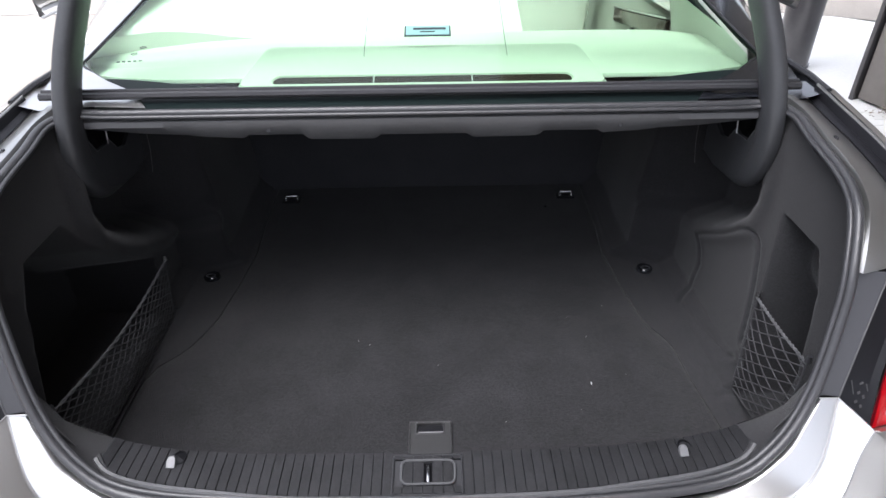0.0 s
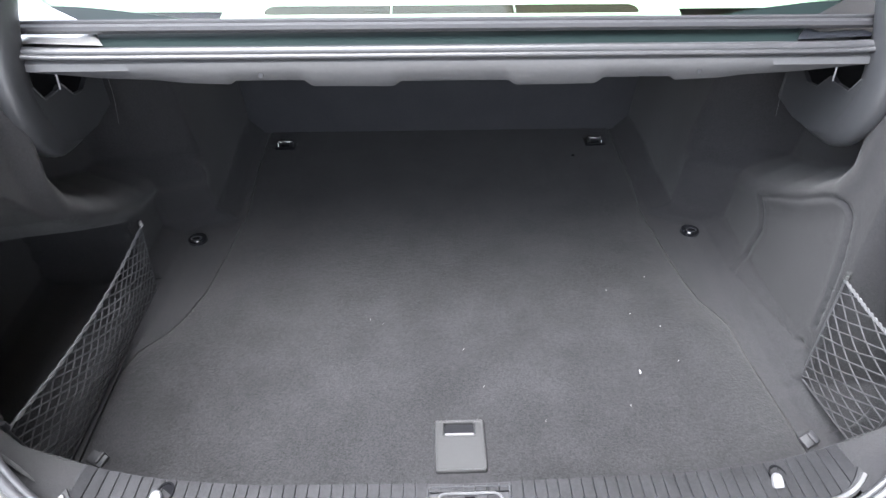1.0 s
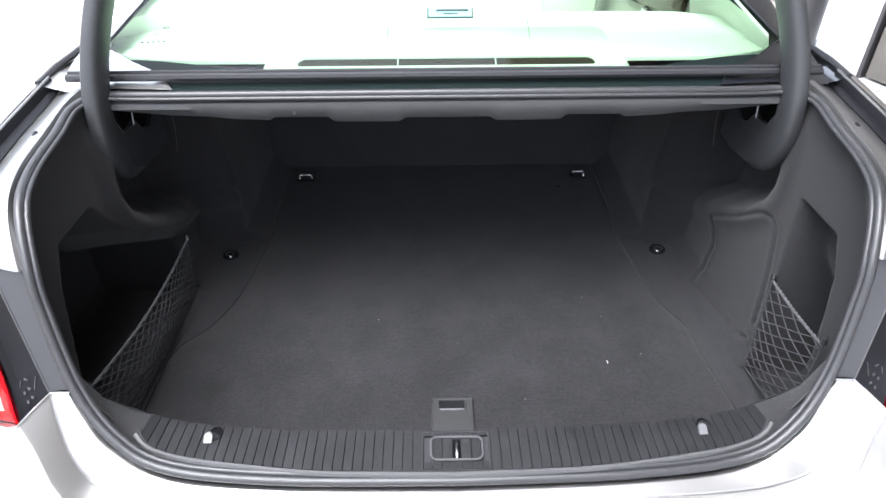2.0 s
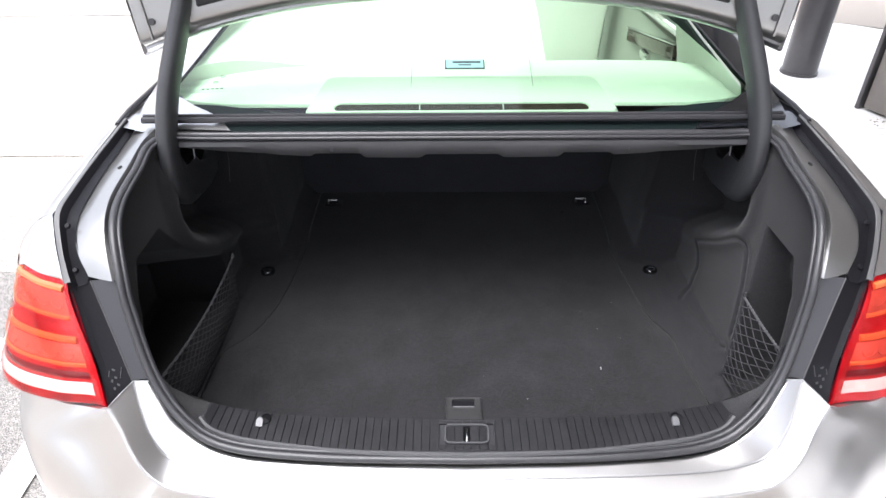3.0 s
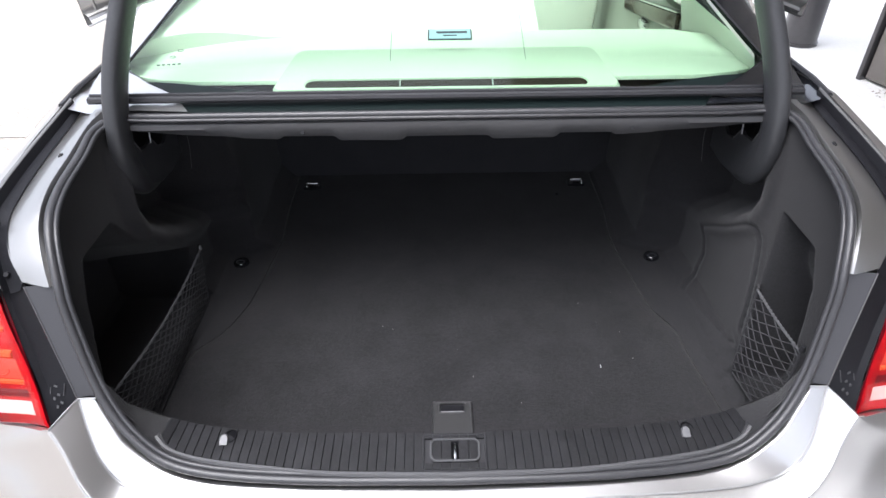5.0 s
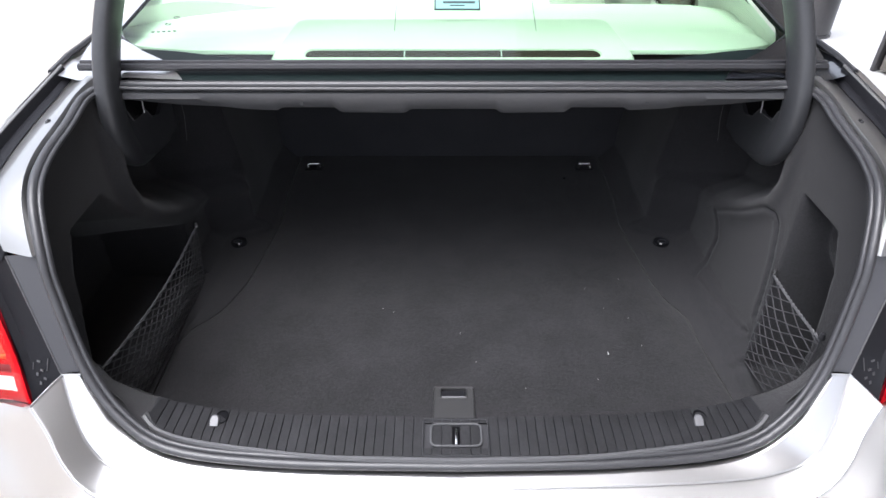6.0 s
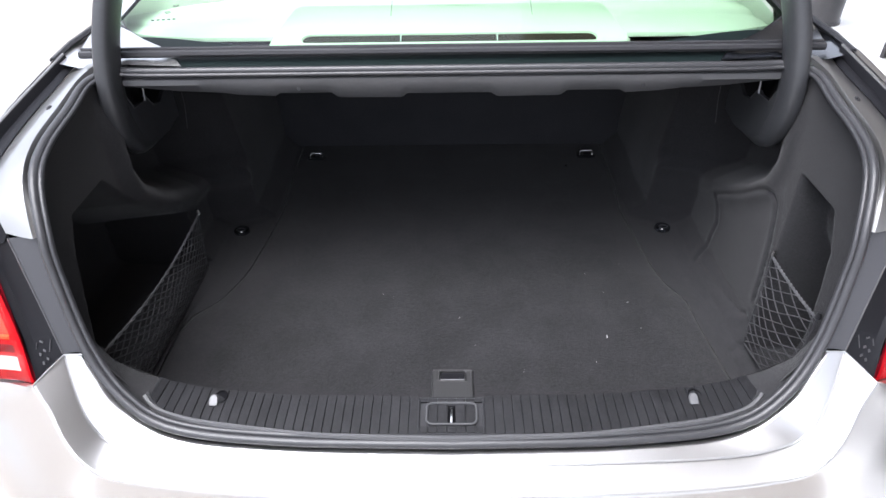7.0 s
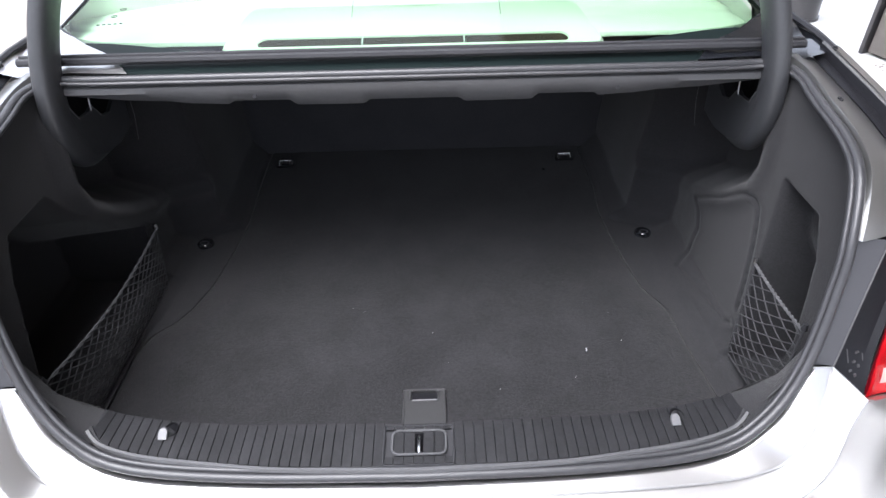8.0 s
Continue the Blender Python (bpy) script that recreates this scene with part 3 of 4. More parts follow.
def trim_x(y, z, s):
    """Half width of the moulded side lining at y, z."""
    x = 0.632 + 0.05 * (z - 0.55) - 0.035 * (1 - step(0.525, 0.575, z))
    arch = step(0.745, 0.812, y + 0.05 * max(0.0, z - 0.60) - 0.015 * (1 - step(0.53, 0.58, z)))
    x -= 0.100 * arch * (1 - 0.25 * step(0.60, 0.98, z)) - 0.012 * step(0.90, 1.12, y)
    d = seg_dist(y, z, ARC) * (1 if y > poly(ARC_Y, z) and z > poly(ARC_Z, y) else -1)
    hollow = step(0.40, 0.45, y) * (1 - step(0.770, 0.845, y)) * (1 - step(0.985, 1.045, z))
    x += (0.085 * step(-0.014, 0.034, d) - 0.022 * (1.0 if s < 0 else 0.35) * math.exp(-((d + 0.030) / 0.024) ** 2)) * hollow
    k = seg_dist(y, z, POCKET[s], True)
    x += (0.055 + 0.14 * step(0.85, 0.60, z) if s > 0 else 0.19) * step(-0.008, 0.020, -k)
    if s > 0:
        g = min(seg_dist(y, z, GROOVE), seg_dist(y, z, GROOVE_B))
        x += 0.0045 * math.exp(-(g / 0.003) ** 2) - 0.0012 * math.exp(-((g - 0.012) / 0.006) ** 2)
    ye = poly(Y_EDGE, z)
    return poly(X_EDGE, z) + (x - poly(X_EDGE, z)) * step(ye - 0.02, ye + 0.10, y)


BACK = 1.245
CAP = [(0.85, 1.066), (0.90, 1.03), (0.93, 1.02), (1.258, 0.87)]  # the lining ends under the shelf
for s in SIDES:
    bm = bmesh.new()
    rows = []
    ny, nz = 240, 168
    for j in range(-1, 7):
        f = j / 6
        r = []
        for i in range(ny + 1):
            y = 0.058 + (BACK - 0.058) * i / ny
            xf = trim_x(y, 0.530, s)
            xs = poly(X_SEAM[s], y)
            zf = FLOOR - 0.001 + 0.004 * max(f, 0) ** 2 + 0.006 * step(0.9, 1, f) - (0.02 if j < 0 else 0.0)
            r.append((s * (xs + 0.0018 + (xf - xs - 0.0018) * max(f, 0)), y, zf))
        rows.append(r)
    for j in range(1, nz + 1):
        z = 0.534 + (1.066 - 0.534) * j / nz
        ye = poly(Y_EDGE, z)
        rows.append([(s * trim_x(y, z, s), y, min(z, poly(CAP, y))) for y in (ye + (BACK - ye) * i / ny for i in range(ny + 1))])
    loft(bm, rows)
    part("side_lining", bm, CARPET_IN, car, "charcoal moulded carpet side lining" + (" with an access flap" if s > 0 else " with an open pocket"), smooth=60)
    # stub of lining beside the sill plate
    bm = bmesh.new()
    a = [(0.474, -0.004, 0.722), (0.476, 0.03, 0.716), (0.478, 0.074, 0.700)]
    b = [(0.520, 0.006, 0.752), (0.540, 0.045, 0.750), (0.56, 0.085, 0.735)]
    c = [(0.560, 0.040, 0.800), (0.580, 0.075, 0.800), (0.60, 0.10, 0.79)]
    loft(bm, [flip(spline(q, 8), s) for q in (a, [tuple((Vector(m) + Vector(n)) / 2 - Vector((0, 0, 0.006))) for m, n in zip(a, b)], b, c)])
    front = [(0.478, 0.074, 0.700), (0.56, 0.085, 0.735), (0.60, 0.10, 0.79)]
    loft(bm, [flip(front, s), flip([(p[0], p[1] + 0.01, 0.52) for p in front], s)])
    part("sill_end_lining", bm, CARPET_IN, car, smooth=60)

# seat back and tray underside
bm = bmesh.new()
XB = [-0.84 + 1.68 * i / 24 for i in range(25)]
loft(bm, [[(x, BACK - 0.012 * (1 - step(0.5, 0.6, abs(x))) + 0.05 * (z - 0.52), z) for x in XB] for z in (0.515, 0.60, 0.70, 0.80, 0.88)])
part("seat_back_lining", bm, SEAT_CARPET_LIFT, car, "charcoal carpet lining of the rear seat back", smooth=60)
bm = bmesh.new()
XB = [0.87 * x for x in XB]
loft(bm, [[(x, y, z) for x in XB] for y, z in ((0.505, 1.045), (0.60, 1.035), (0.90, 1.035), (0.93, 1.03), (1.258, 0.88))])
part("shelf_underside", bm, PLASTIC, car)

# front lip of the opening with its scalloped lower edge
bm = bmesh.new()
TABS = [(-0.62, 1.040), (-0.52, 1.030), (-0.44, 1.026), (-0.40, 1.021), (-0.335, 1.018), (-0.325, 1.024), (-0.225, 1.024), (-0.213, 1.014), (-0.092, 1.013), (-0.08, 1.021), (0.0, 1.021),
        (0.08, 1.021), (0.092, 1.013), (0.213, 1.014), (0.225, 1.024), (0.325, 1.024), (0.335, 1.018), (0.40, 1.021), (0.44, 1.026), (0.52, 1.030), (0.62, 1.040)]
xs = [-0.62 + 1.24 * i / 248 for i in range(249)]
loft(bm, [[(x, 0.512, 1.064) for x in xs], [(x, 0.497, 1.056) for x in xs], [(x, 0.495, 1.046) for x in xs], [(x, 0.503, poly(TABS, x) + 0.004) for x in xs], [(x, 0.507, poly(TABS, x)) for x in xs], [(x, 0.530, poly(TABS, x) + 0.004) for x in xs]])
lip = part("lip_trim", bm, PLASTIC_GREY, car, "grey plastic lip trim with scalloped lower edge")
for x in (-0.285, 0.365):
    bm = bmesh.new()
    disc(bm, 0.004, 0.003, (x, 0.4985, 1.036), Euler((radians(80), 0, 0)).to_matrix().to_4x4(), 12, 0.004)
    part("rivet", bm, PLASTIC, lip)

def rounded(w, h, r, n=6):
    pts = []
    for cx, cy, a in ((w / 2 - r, h / 2 - r, 0), (-w / 2 + r, h / 2 - r, 90), (-w / 2 + r, -h / 2 + r, 180), (w / 2 - r, -h / 2 + r, 270)):
        pts += [(cx + r * math.cos(radians(a + 90 * k / n)), cy + r * math.sin(radians(a + 90 * k / n))) for k in range(n + 1)]
    return pts


# floor panel with its lift handle
mat_floor = thing("boot_floor_panel", "flat charcoal carpeted boot floor panel with plastic handle", "boot floor")
bm = bmesh.new()
ys = [0.058 + (BACK - 0.062) * i / 60 for i in range(61)]
loft(bm, [[(poly(X_SEAM[-1 if f < 0 else 1], y) * f - 0.0008 * (1 if f > 0 else -1 if f < 0 else 0), y, FLOOR + 0.002 - (0.004 if abs(f) == 1 else 0)) for f in (-1, -0.985, -0.8, -0.5, -0.25, 0, 0.25, 0.5, 0.8, 0.985, 1)] for y in ys])
loft(bm, [[(-0.61, 0.058, FLOOR - 0.002), (0.575, 0.058, FLOOR - 0.002)], [(-0.61, 0.058, 0.50), (0.575, 0.058, 0.50)]])
part("carpet", bm, CARPET, mat_floor, smooth=60)
# black disc laid on the carpet to stand for a tiny hole
bm = bmesh.new()
disc(bm, 0.0055, 0.002, (0.359, 1.087, FLOOR + 0.0025), None, 12, 0.004)
part("hole_disc", bm, HOLE_SHADE, mat_floor, "small black disc for a tiny hole")
handle = new("lift_handle")
handle.parent = mat_floor
tagged(handle, "dark grey plastic lift handle")
bm = bmesh.new()
oval = lambda w, h, r, cy, z: [(0.002 + x, cy + y, FLOOR + z) for x, y in rounded(w, h, r)]
loft(bm, [oval(0.084, 0.096, 0.006, 0.197, 0.0010), oval(0.083, 0.095, 0.006, 0.197, 0.0062), oval(0.080, 0.092, 0.006, 0.197, 0.0082), oval(0.076, 0.088, 0.006, 0.197, 0.0082), oval(0.074, 0.086, 0.006, 0.197, 0.0074), oval(0.058, 0.030, 0.005, 0.2265, 0.0074),
          oval(0.056, 0.028, 0.005, 0.2265, 0.0084), oval(0.053, 0.025, 0.005, 0.2265, 0.0084), oval(0.051, 0.023, 0.005, 0.2265, 0.0070), oval(0.049, 0.021, 0.005, 0.2265, 0.0016)], closed=True)
part("plate", bm, HANDLE_GREY, handle, smooth=20)
# recess floor coloured black for the shade inside it
bm = bmesh.new()
bm.faces.new([bm.verts.new(p) for p in oval(0.052, 0.024, 0.006, 0.2265, 0.0028)])
part("recess", bm, POCKET_BLACK, handle)
# paler grey strip for the light on the recess's lower lip
bm = bmesh.new()
loft(bm, [[(0.002 + x, 0.2265 + y, FLOOR + z) for x in (-0.0235, -0.012, 0.012, 0.0235)] for y, z in ((-0.0115, 0.0076), (-0.0085, 0.0070), (-0.0055, 0.0040))])
part("lit_lip", bm, MID_GREY, handle)

# lashing eyes by the seat back, anchors on the side floor
for s in SIDES:
    eye_ob = thing("lashing_eye", "bright metal lashing eye on the boot floor", "lashing eye", "lashing eyes", at=(s * 0.432, 1.157, FLOOR))
    bm = bmesh.new()
    tube(bm, [Vector(p) for p in ((-0.019, -0.010, 0.003), (-0.019, -0.004, 0.012), (-0.017, -0.001, 0.0155), (0.017, -0.001, 0.0155), (0.019, -0.004, 0.012), (0.019, -0.010, 0.003))], 0.0034, 8)
    part("loop", bm, CHROME, eye_ob)
    bm = bmesh.new()
    box(bm, (0.056, 0.036, 0.005), (0, -0.002, 0.003), 0.0015)
    box(bm, (0.024, 0.012, 0.010), (0, -0.004, 0.006), 0.003)
    part("base", bm, POCKET_BLACK, eye_ob)
    anc = thing("floor_anchor", "round black floor anchor with a folded metal ring", "floor anchor", "floor anchors", at=(s * 0.567, 0.747, FLOOR - 0.002))
    bm = bmesh.new()
    disc(bm, 0.023, 0.008, (0, 0, 0.004), None, 24, 0.020)
    disc(bm, 0.017, 0.004, (0, 0, 0.008), None, 24, 0.013)
    part("cup", bm, GLOSS_BLACK, anc)
    bm = bmesh.new()
    tube(bm, [Vector((0.011 * math.cos(k * math.tau / 16), 0.007 * math.sin(k * math.tau / 16) - 0.004, 0.0115)) for k in range(16)], 0.0012, 6, ring=True)
    part("ring", bm, PLASTIC, anc)
    # front corner pads
    bm = bmesh.new()
    turn = Euler((radians(14), radians(-10 * s), radians(24 * s))).to_matrix().to_4x4()
    box(bm, (0.030, 0.022, 0.010), (s * 0.576, 0.190, FLOOR + 0.006), 0.004, turn)
    box(bm, (0.008, 0.020, 0.014), (s * 0.576 + 0.004, 0.190, FLOOR + 0.008), 0.003, turn)
    solid("corner_stop", bm, PLASTIC, "small folded dark plastic clip at the floor corner", "floor stop", "floor stops")

# ribbed sill plate
sill = thing("sill_plate", "black ribbed plastic loading sill plate", "sill plate")
REAR = [(0, -0.040, 0.699), (0.19, -0.035, 0.701), (0.30, -0.025, 0.704), (0.40, -0.012, 0.708), (0.455, 0.001, 0.714), (0.476, 0.012, 0.720), (0.488, 0.024, 0.724)]
FRONT = [(0, 0.037, 0.701), (0.26, 0.042, 0.701), (0.30, 0.045, 0.702), (0.39, 0.054, 0.704), (0.45, 0.065, 0.706), (0.470, 0.069, 0.708), (0.488, 0.074, 0.710)]
ra, fr = spline(REAR, 60), spline(FRONT, 60)
bm = bmesh.new()
R, F = full(ra), full(fr)
dnz = Vector((0, 0, -0.003))
loft(bm, [[p + Vector((0, -0.006, -0.012)) for p in R], [p + dnz for p in R], [p.lerp(q, 0.5) + dnz for p, q in zip(R, F)], [q + dnz for q in F], [q + Vector((0, 0.004, -0.012)) for q in F], [Vector((q.x, q.y + 0.012, 0.50)) for q in F]])
part("base", bm, PLASTIC, sill)
bm = bmesh.new()
tube(bm, [p + Vector((0, -0.004, 0.0)) for p in R], 0.0045, 6)
part("rear_bead", bm, PLASTIC_GREY, sill)

for s in SIDES:
    bm = bmesh.new()
    e = [p for p in ra if p.x > 0.450]
    wide = [0.0008 + 0.0050 * ((p.x - 0.450) / 0.038) ** 2 for p in e]
    loft(bm, [flip([p + Vector((0.003, -0.006, -0.002)) for p in e], s), flip([p + Vector((0.002, -0.004, 0.0016)) for p in e], s),
              flip([p + Vector((-0.5 * w, w, 0.0016)) for p, w in zip(e, wide)], s), flip([p + Vector((-0.5 * w, w + 0.001, -0.001)) for p, w in zip(e, wide)], s)])
    part("end_cap", bm, SILL_BLACK, sill, "smooth black end cap")


def sill_at(x, f):
    """A point of the sill plate: f runs from the rear edge (0) to the front (1)."""
    k = min(58, int(abs(x) / 0.488 * 59))
    while k < 58 and ra[k + 1].x < abs(x):
        k += 1
    while k > 0 and ra[k].x > abs(x):
        k -= 1
    t = min(1.0, max(0.0, (abs(x) - ra[k].x) / max(1e-6, ra[k + 1].x - ra[k].x)))
    p = ra[k].lerp(ra[k + 1], t).lerp(fr[k].lerp(fr[k + 1], t), f)
    return Vector((math.copysign(p.x, x), p.y, p.z))


PITCH = 0.0149
for i in range(-33, 34):
    x0, x1 = 0.001 + (i - 0.474) * PITCH, 0.001 + (i + 0.474) * PITCH
    if abs(x0) > 0.487 or abs(x1) > 0.487 or abs(i) <= 3:
        continue
    bm = bmesh.new()
    across = lambda x, f: Vector((x, *sill_at(x, f).yz))
    rows = []
    for j in range(6):
        f = 0.03 + 0.955 * j / 5
        a, b = across(x0, f), across(x1, f)
        up = Vector((0, 0, 0.001 - 0.0006 * (j in (0, 5))))
        rows.append([a - Vector((0, 0, 0.003)), a + up * 0.4, a.lerp(b, 0.05) + up, a.lerp(b, 0.95) + up, b + up * 0.4, b - Vector((0, 0, 0.003))])
    loft(bm, rows)
    part("rib", bm, SILL_BLACK, sill, smooth=12)

# latch in the middle of the sill
latch = new("latch_cover")
latch.parent = sill
tagged(latch, "rounded latch cover with a bright striker")

bm = bmesh.new()
tube(bm, [Vector((x, y - 0.003, 0.702)) for x, y in rounded(0.102, 0.068, 0.004)], 0.0013, 6, ring=True)
part("outer_frame", bm, PLASTIC, latch)
bm = bmesh.new()
tube(bm, [Vector((x + 0.001, y + 0.001, 0.7028)) for x, y in rounded(0.079, 0.041, 0.010)], 0.0019, 6, ring=True)
part("inner_frame", bm, PLASTIC_GREY, latch)
for i in range(-3, 4):
    x = 0.001 + i * PITCH
    wide = 0.0141 if abs(i) < 3 else 0.0120
    for y0, y1 in ((-0.0345, -0.0225), (-0.0175, 0.0195), (0.0245, 0.0345)):
        if y0 == -0.0175 and (abs(i) == 3 or i == 0):
            continue
        bm = bmesh.new()
        box(bm, (wide, y1 - y0, 0.004), (x - math.copysign(0.001, i) * (abs(i) == 3), (y0 + y1) / 2, 0.7000), 0.0006)
        part("rib", bm, SILL_BLACK, latch, smooth=12)
for x in (-0.0062, 0.0082):
    bm = bmesh.new()
    box(bm, (0.0022, 0.037, 0.004), (x, 0.001, 0.7000), 0.0006)
    part("slot_cheek", bm, SILL_BLACK, latch, smooth=12)
# black sheet in place of the shade down the striker slot
bm = bmesh.new()
box(bm, (0.0125, 0.036, 0.001), (0.001, 0.001, 0.6980))
part("slot", bm, HOLE_SHADE, latch)
bm = bmesh.new()
tube(bm, [Vector((0.001, 0.013, 0.700)), Vector((0.001, 0.006, 0.706)), Vector((0.001, -0.010, 0.706)), Vector((0.001, -0.016, 0.700))], 0.0022, 8)
part("striker", bm, CHROME, latch)
for s in SIDES:
    hook = new("bag_hook")
    hook.parent = sill
    tagged(hook, "pale grey folding bag hook")
    bm = bmesh.new()
    cup = lambda r, z: [(s * 0.383 + 0.009 + r * 0.8 * math.cos(k * math.tau / 20), 0.033 + r * math.sin(k * math.tau / 20), z) for k in range(20)]
    vs = loft(bm, [cup(0.0135, 0.704), cup(0.0135, 0.7065), cup(0.0115, 0.7065), cup(0.0105, 0.7052)], closed=True)
    bm.faces.new(vs[-1])
    part("socket", bm, HOLE_SHADE, hook)
    bm = bmesh.new()
    tongue = [(-0.0085, 0.0), (-0.0085, 0.016), (-0.0070, 0.021), (-0.0040, 0.0245), (0.0, 0.0255), (0.0040, 0.0245), (0.0070, 0.021), (0.0085, 0.016), (0.0085, 0.0)]
    lean = Euler((radians(32), 0, 0)).to_matrix()
    row = lambda k, z: [Vector((s * 0.383 + 0.002, 0.016, 0.7045)) + lean @ Vector((x * k * 0.8, y * k * 0.7, z)) for x, y in tongue]
    vs = loft(bm, [row(1, 0), row(1, 0.003), row(0.9, 0.0045)], closed=True)
    bm.faces.new(vs[-1])
    part("tab", bm, HOOK_TAB, hook)


# ---- cargo nets ----
def net(corners, families, label, sag, droop):
    """A stretched net over four corners: a diamond mesh, its border cord and hooks."""
    a, b, c, d = [Vector(p) for p in corners]
    ob = thing("cargo_net", label, "cargo net", "cargo nets")
    at = lambda u, v: (a.lerp(b, u)).lerp(d.lerp(c, u), v) - Vector((0, 0, droop * (1 - v) * math.sin(math.pi * min(1, max(0, u))))) + Vector(sag) * math.sin(math.pi * min(1, max(0, u))) * math.sin(math.pi * min(1, max(0, v)))
    bm = bmesh.new()
    for du, dv, gap in families:
        for k in range(-60, 61):
            pts = []
            for t in range(-90, 181):
                u, v = k * gap * (dv != 0) + du * t / 90, k * gap * (dv == 0) + dv * t / 90
                if 0 <= u <= 1 and 0 <= v <= 1:
                    pts.append(at(u, v) + Vector((0.0008 * math.sin(t * 0.31 + k * 1.9), 0.0008 * math.sin(t * 0.21 + k) + 0.0012 * math.sin(k * 2.7 + v * 4), 0.0010 * math.cos(t * 0.17 + k * 2))))
            if len(pts) > 4:
                tube(bm, pts[::3] + pts[-1:], 0.0012, 5)
    part("mesh", bm, NET, ob)
    bm = bmesh.new()
    sides = [at(1, i / 10) for i in range(11)] + [at(1 - i / 16, 1) for i in range(1, 17)] + [at(0, 1 - i / 10) for i in range(1, 11)]
    tube(bm, sides, 0.0017, 6)
    part("border_cord", bm, NET, ob)
    bm = bmesh.new()
    for turn in (0, math.pi):
        tube(bm, [at(i / 80, 0) + Vector((0.0017 * math.cos(i * 0.7 + turn), 0, 0.0018 * math.sin(i * 0.7 + turn))) for i in range(81)], 0.0016, 6)
    part("top_cord", bm, CORD, ob, "twisted grey elastic cord")
    for p in (a, b):
        bm = bmesh.new()
        disc(bm, 0.006, 0.012, p + Vector((0, 0, 0.010)), None, 12, 0.004)
        part("hook", bm, CHROME if p is a else PLASTIC, ob)
    return ob


net([(0.636, 0.352, 0.738), (0.622, 0.150, 0.760), (0.604, 0.128, 0.585), (0.618, 0.312, 0.540)], ((3.1, 1, 0.40), (-2.0, 1, 0.22)), "dark elastic net across the narrow side pocket", (-0.012, 0, 0), 0.004)
net([(-0.606, 0.612, 0.672), (-0.605, 0.122, 0.714), (-0.612, 0.150, 0.545), (-0.606, 0.580, 0.535)], ((0.5, 1, 0.068), (-0.6, 1, 0.068)), "long dark elastic net across the open side pocket", (0.010, 0, 0), 0.022)

# ---- rear deck, glass and cabin ----
bm = bmesh.new()
XN = [-1 + i / 40 for i in range(81)]
loft(bm, [[(x * 0.505, 0.514, 1.072) for x in XN], [(x * 0.51, 0.520, 1.0745) for x in XN], [(x * 0.525, 0.545, 1.083) for x in XN], [(x * 0.54, 0.556, 1.088) for x in XN],
          [(x * (0.54 + 0.07 * step(0.55, 1.0, abs(x))), 0.556 + 0.048 * step(0.55, 1.0, abs(x)), 1.089 + 0.013 * step(0.55, 1.0, abs(x))) for x in XN]])
part("cowl", bm, FRIT, car, "black panel at the foot of the rear window")
xs = [-0.70 + 1.4 * i / 80 for i in range(81)]
bm = bmesh.new()
tube(bm, [Vector((x, 0.533, 1.093)) for x in xs], 0.0075, 8)
tube(bm, [Vector((x, 0.543, 1.099)) for x in xs], 0.004, 8)
part("window_foot_trim", bm, PLASTIC, car, "black trim strip under the rear window")


def glass_z(x, y):
    return 1.096 + 0.33 * (y - 0.55) + 0.12 * max(0, y - 0.75) ** 2 - 0.05 * x * x


def glass_half(y):
    return poly([(0.512, 0.50), (0.54, 0.525), (0.60, 0.602), (0.66, 0.672), (0.85, 0.622), (1.05, 0.565), (1.36, 0.50)], y)


GY = [0.548, 0.57, 0.60, 0.63, 0.66, 0.69, 0.73, 0.79, 0.85, 0.95, 1.05, 1.2, 1.36]
bm = bmesh.new()
loft(bm, [[((-1 + i / 12) * glass_half(y), y, glass_z((-1 + i / 12) * 0.6, y)) for i in range(25)] for y in GY])
rw = part("rear_window", bm, GLASS, car, "green tinted rear window", smooth=60)
rw.visible_shadow = False
for s in SIDES:
    bm = bmesh.new()
    # left border cut to 15 percent, for the bright reflection that hides it
    loft(bm, [[(s * (glass_half(y) - poly([(0.66, 0.004), (0.72, 0.012), (0.95, 0.055)], y) * (1.0 if s > 0 else 0.15)), y, glass_z(0.58, y) - 0.003) for y in GY[2:]], [(s * (glass_half(y) + 0.006), y, glass_z(0.58, y) - 0.003) for y in GY[2:]]])
    part("window_border", bm, FRIT, car, smooth=60)
    bm = bmesh.new()
    tube(bm, [Vector((s * (glass_half(y) + 0.003), y, glass_z(0.58, y) - 0.001)) for y in GY], 0.0022, 6)
    part("window_seal", bm, RUBBER, car)

# parcel shelf with the high brake light, and the dark tray between it and the window foot
bm = bmesh.new()
loft(bm, [[((-1 + i / 12) * w, y, z) for i in range(25)] for y, z, w in ((0.545, 1.070, 0.52), (0.60, 1.058, 0.59), (0.66, 1.054, 0.65), (0.72, 1.054, 0.68))])
part("window_foot_tray", bm, FRIT, car, smooth=60)
SHELF_REAR = [(0, 0.640), (0.53, 0.642), (0.60, 0.655), (0.65, 0.674), (0.675, 0.692), (0.695, 0.715)]
SHELF_FAR = [(-0.70, 0.735), (-0.66, 0.765), (-0.587, 0.819), (-0.493, 0.864), (-0.361, 0.896), (-0.238, 0.910), (0, 0.920), (0.40, 0.926), (0.549, 0.917), (0.631, 0.876), (0.674, 0.76), (0.70, 0.74)]
bm = bmesh.new()
SX = [0.69 * math.sin(math.pi * (i / 60 - 0.5)) for i in range(61)]
rows = []
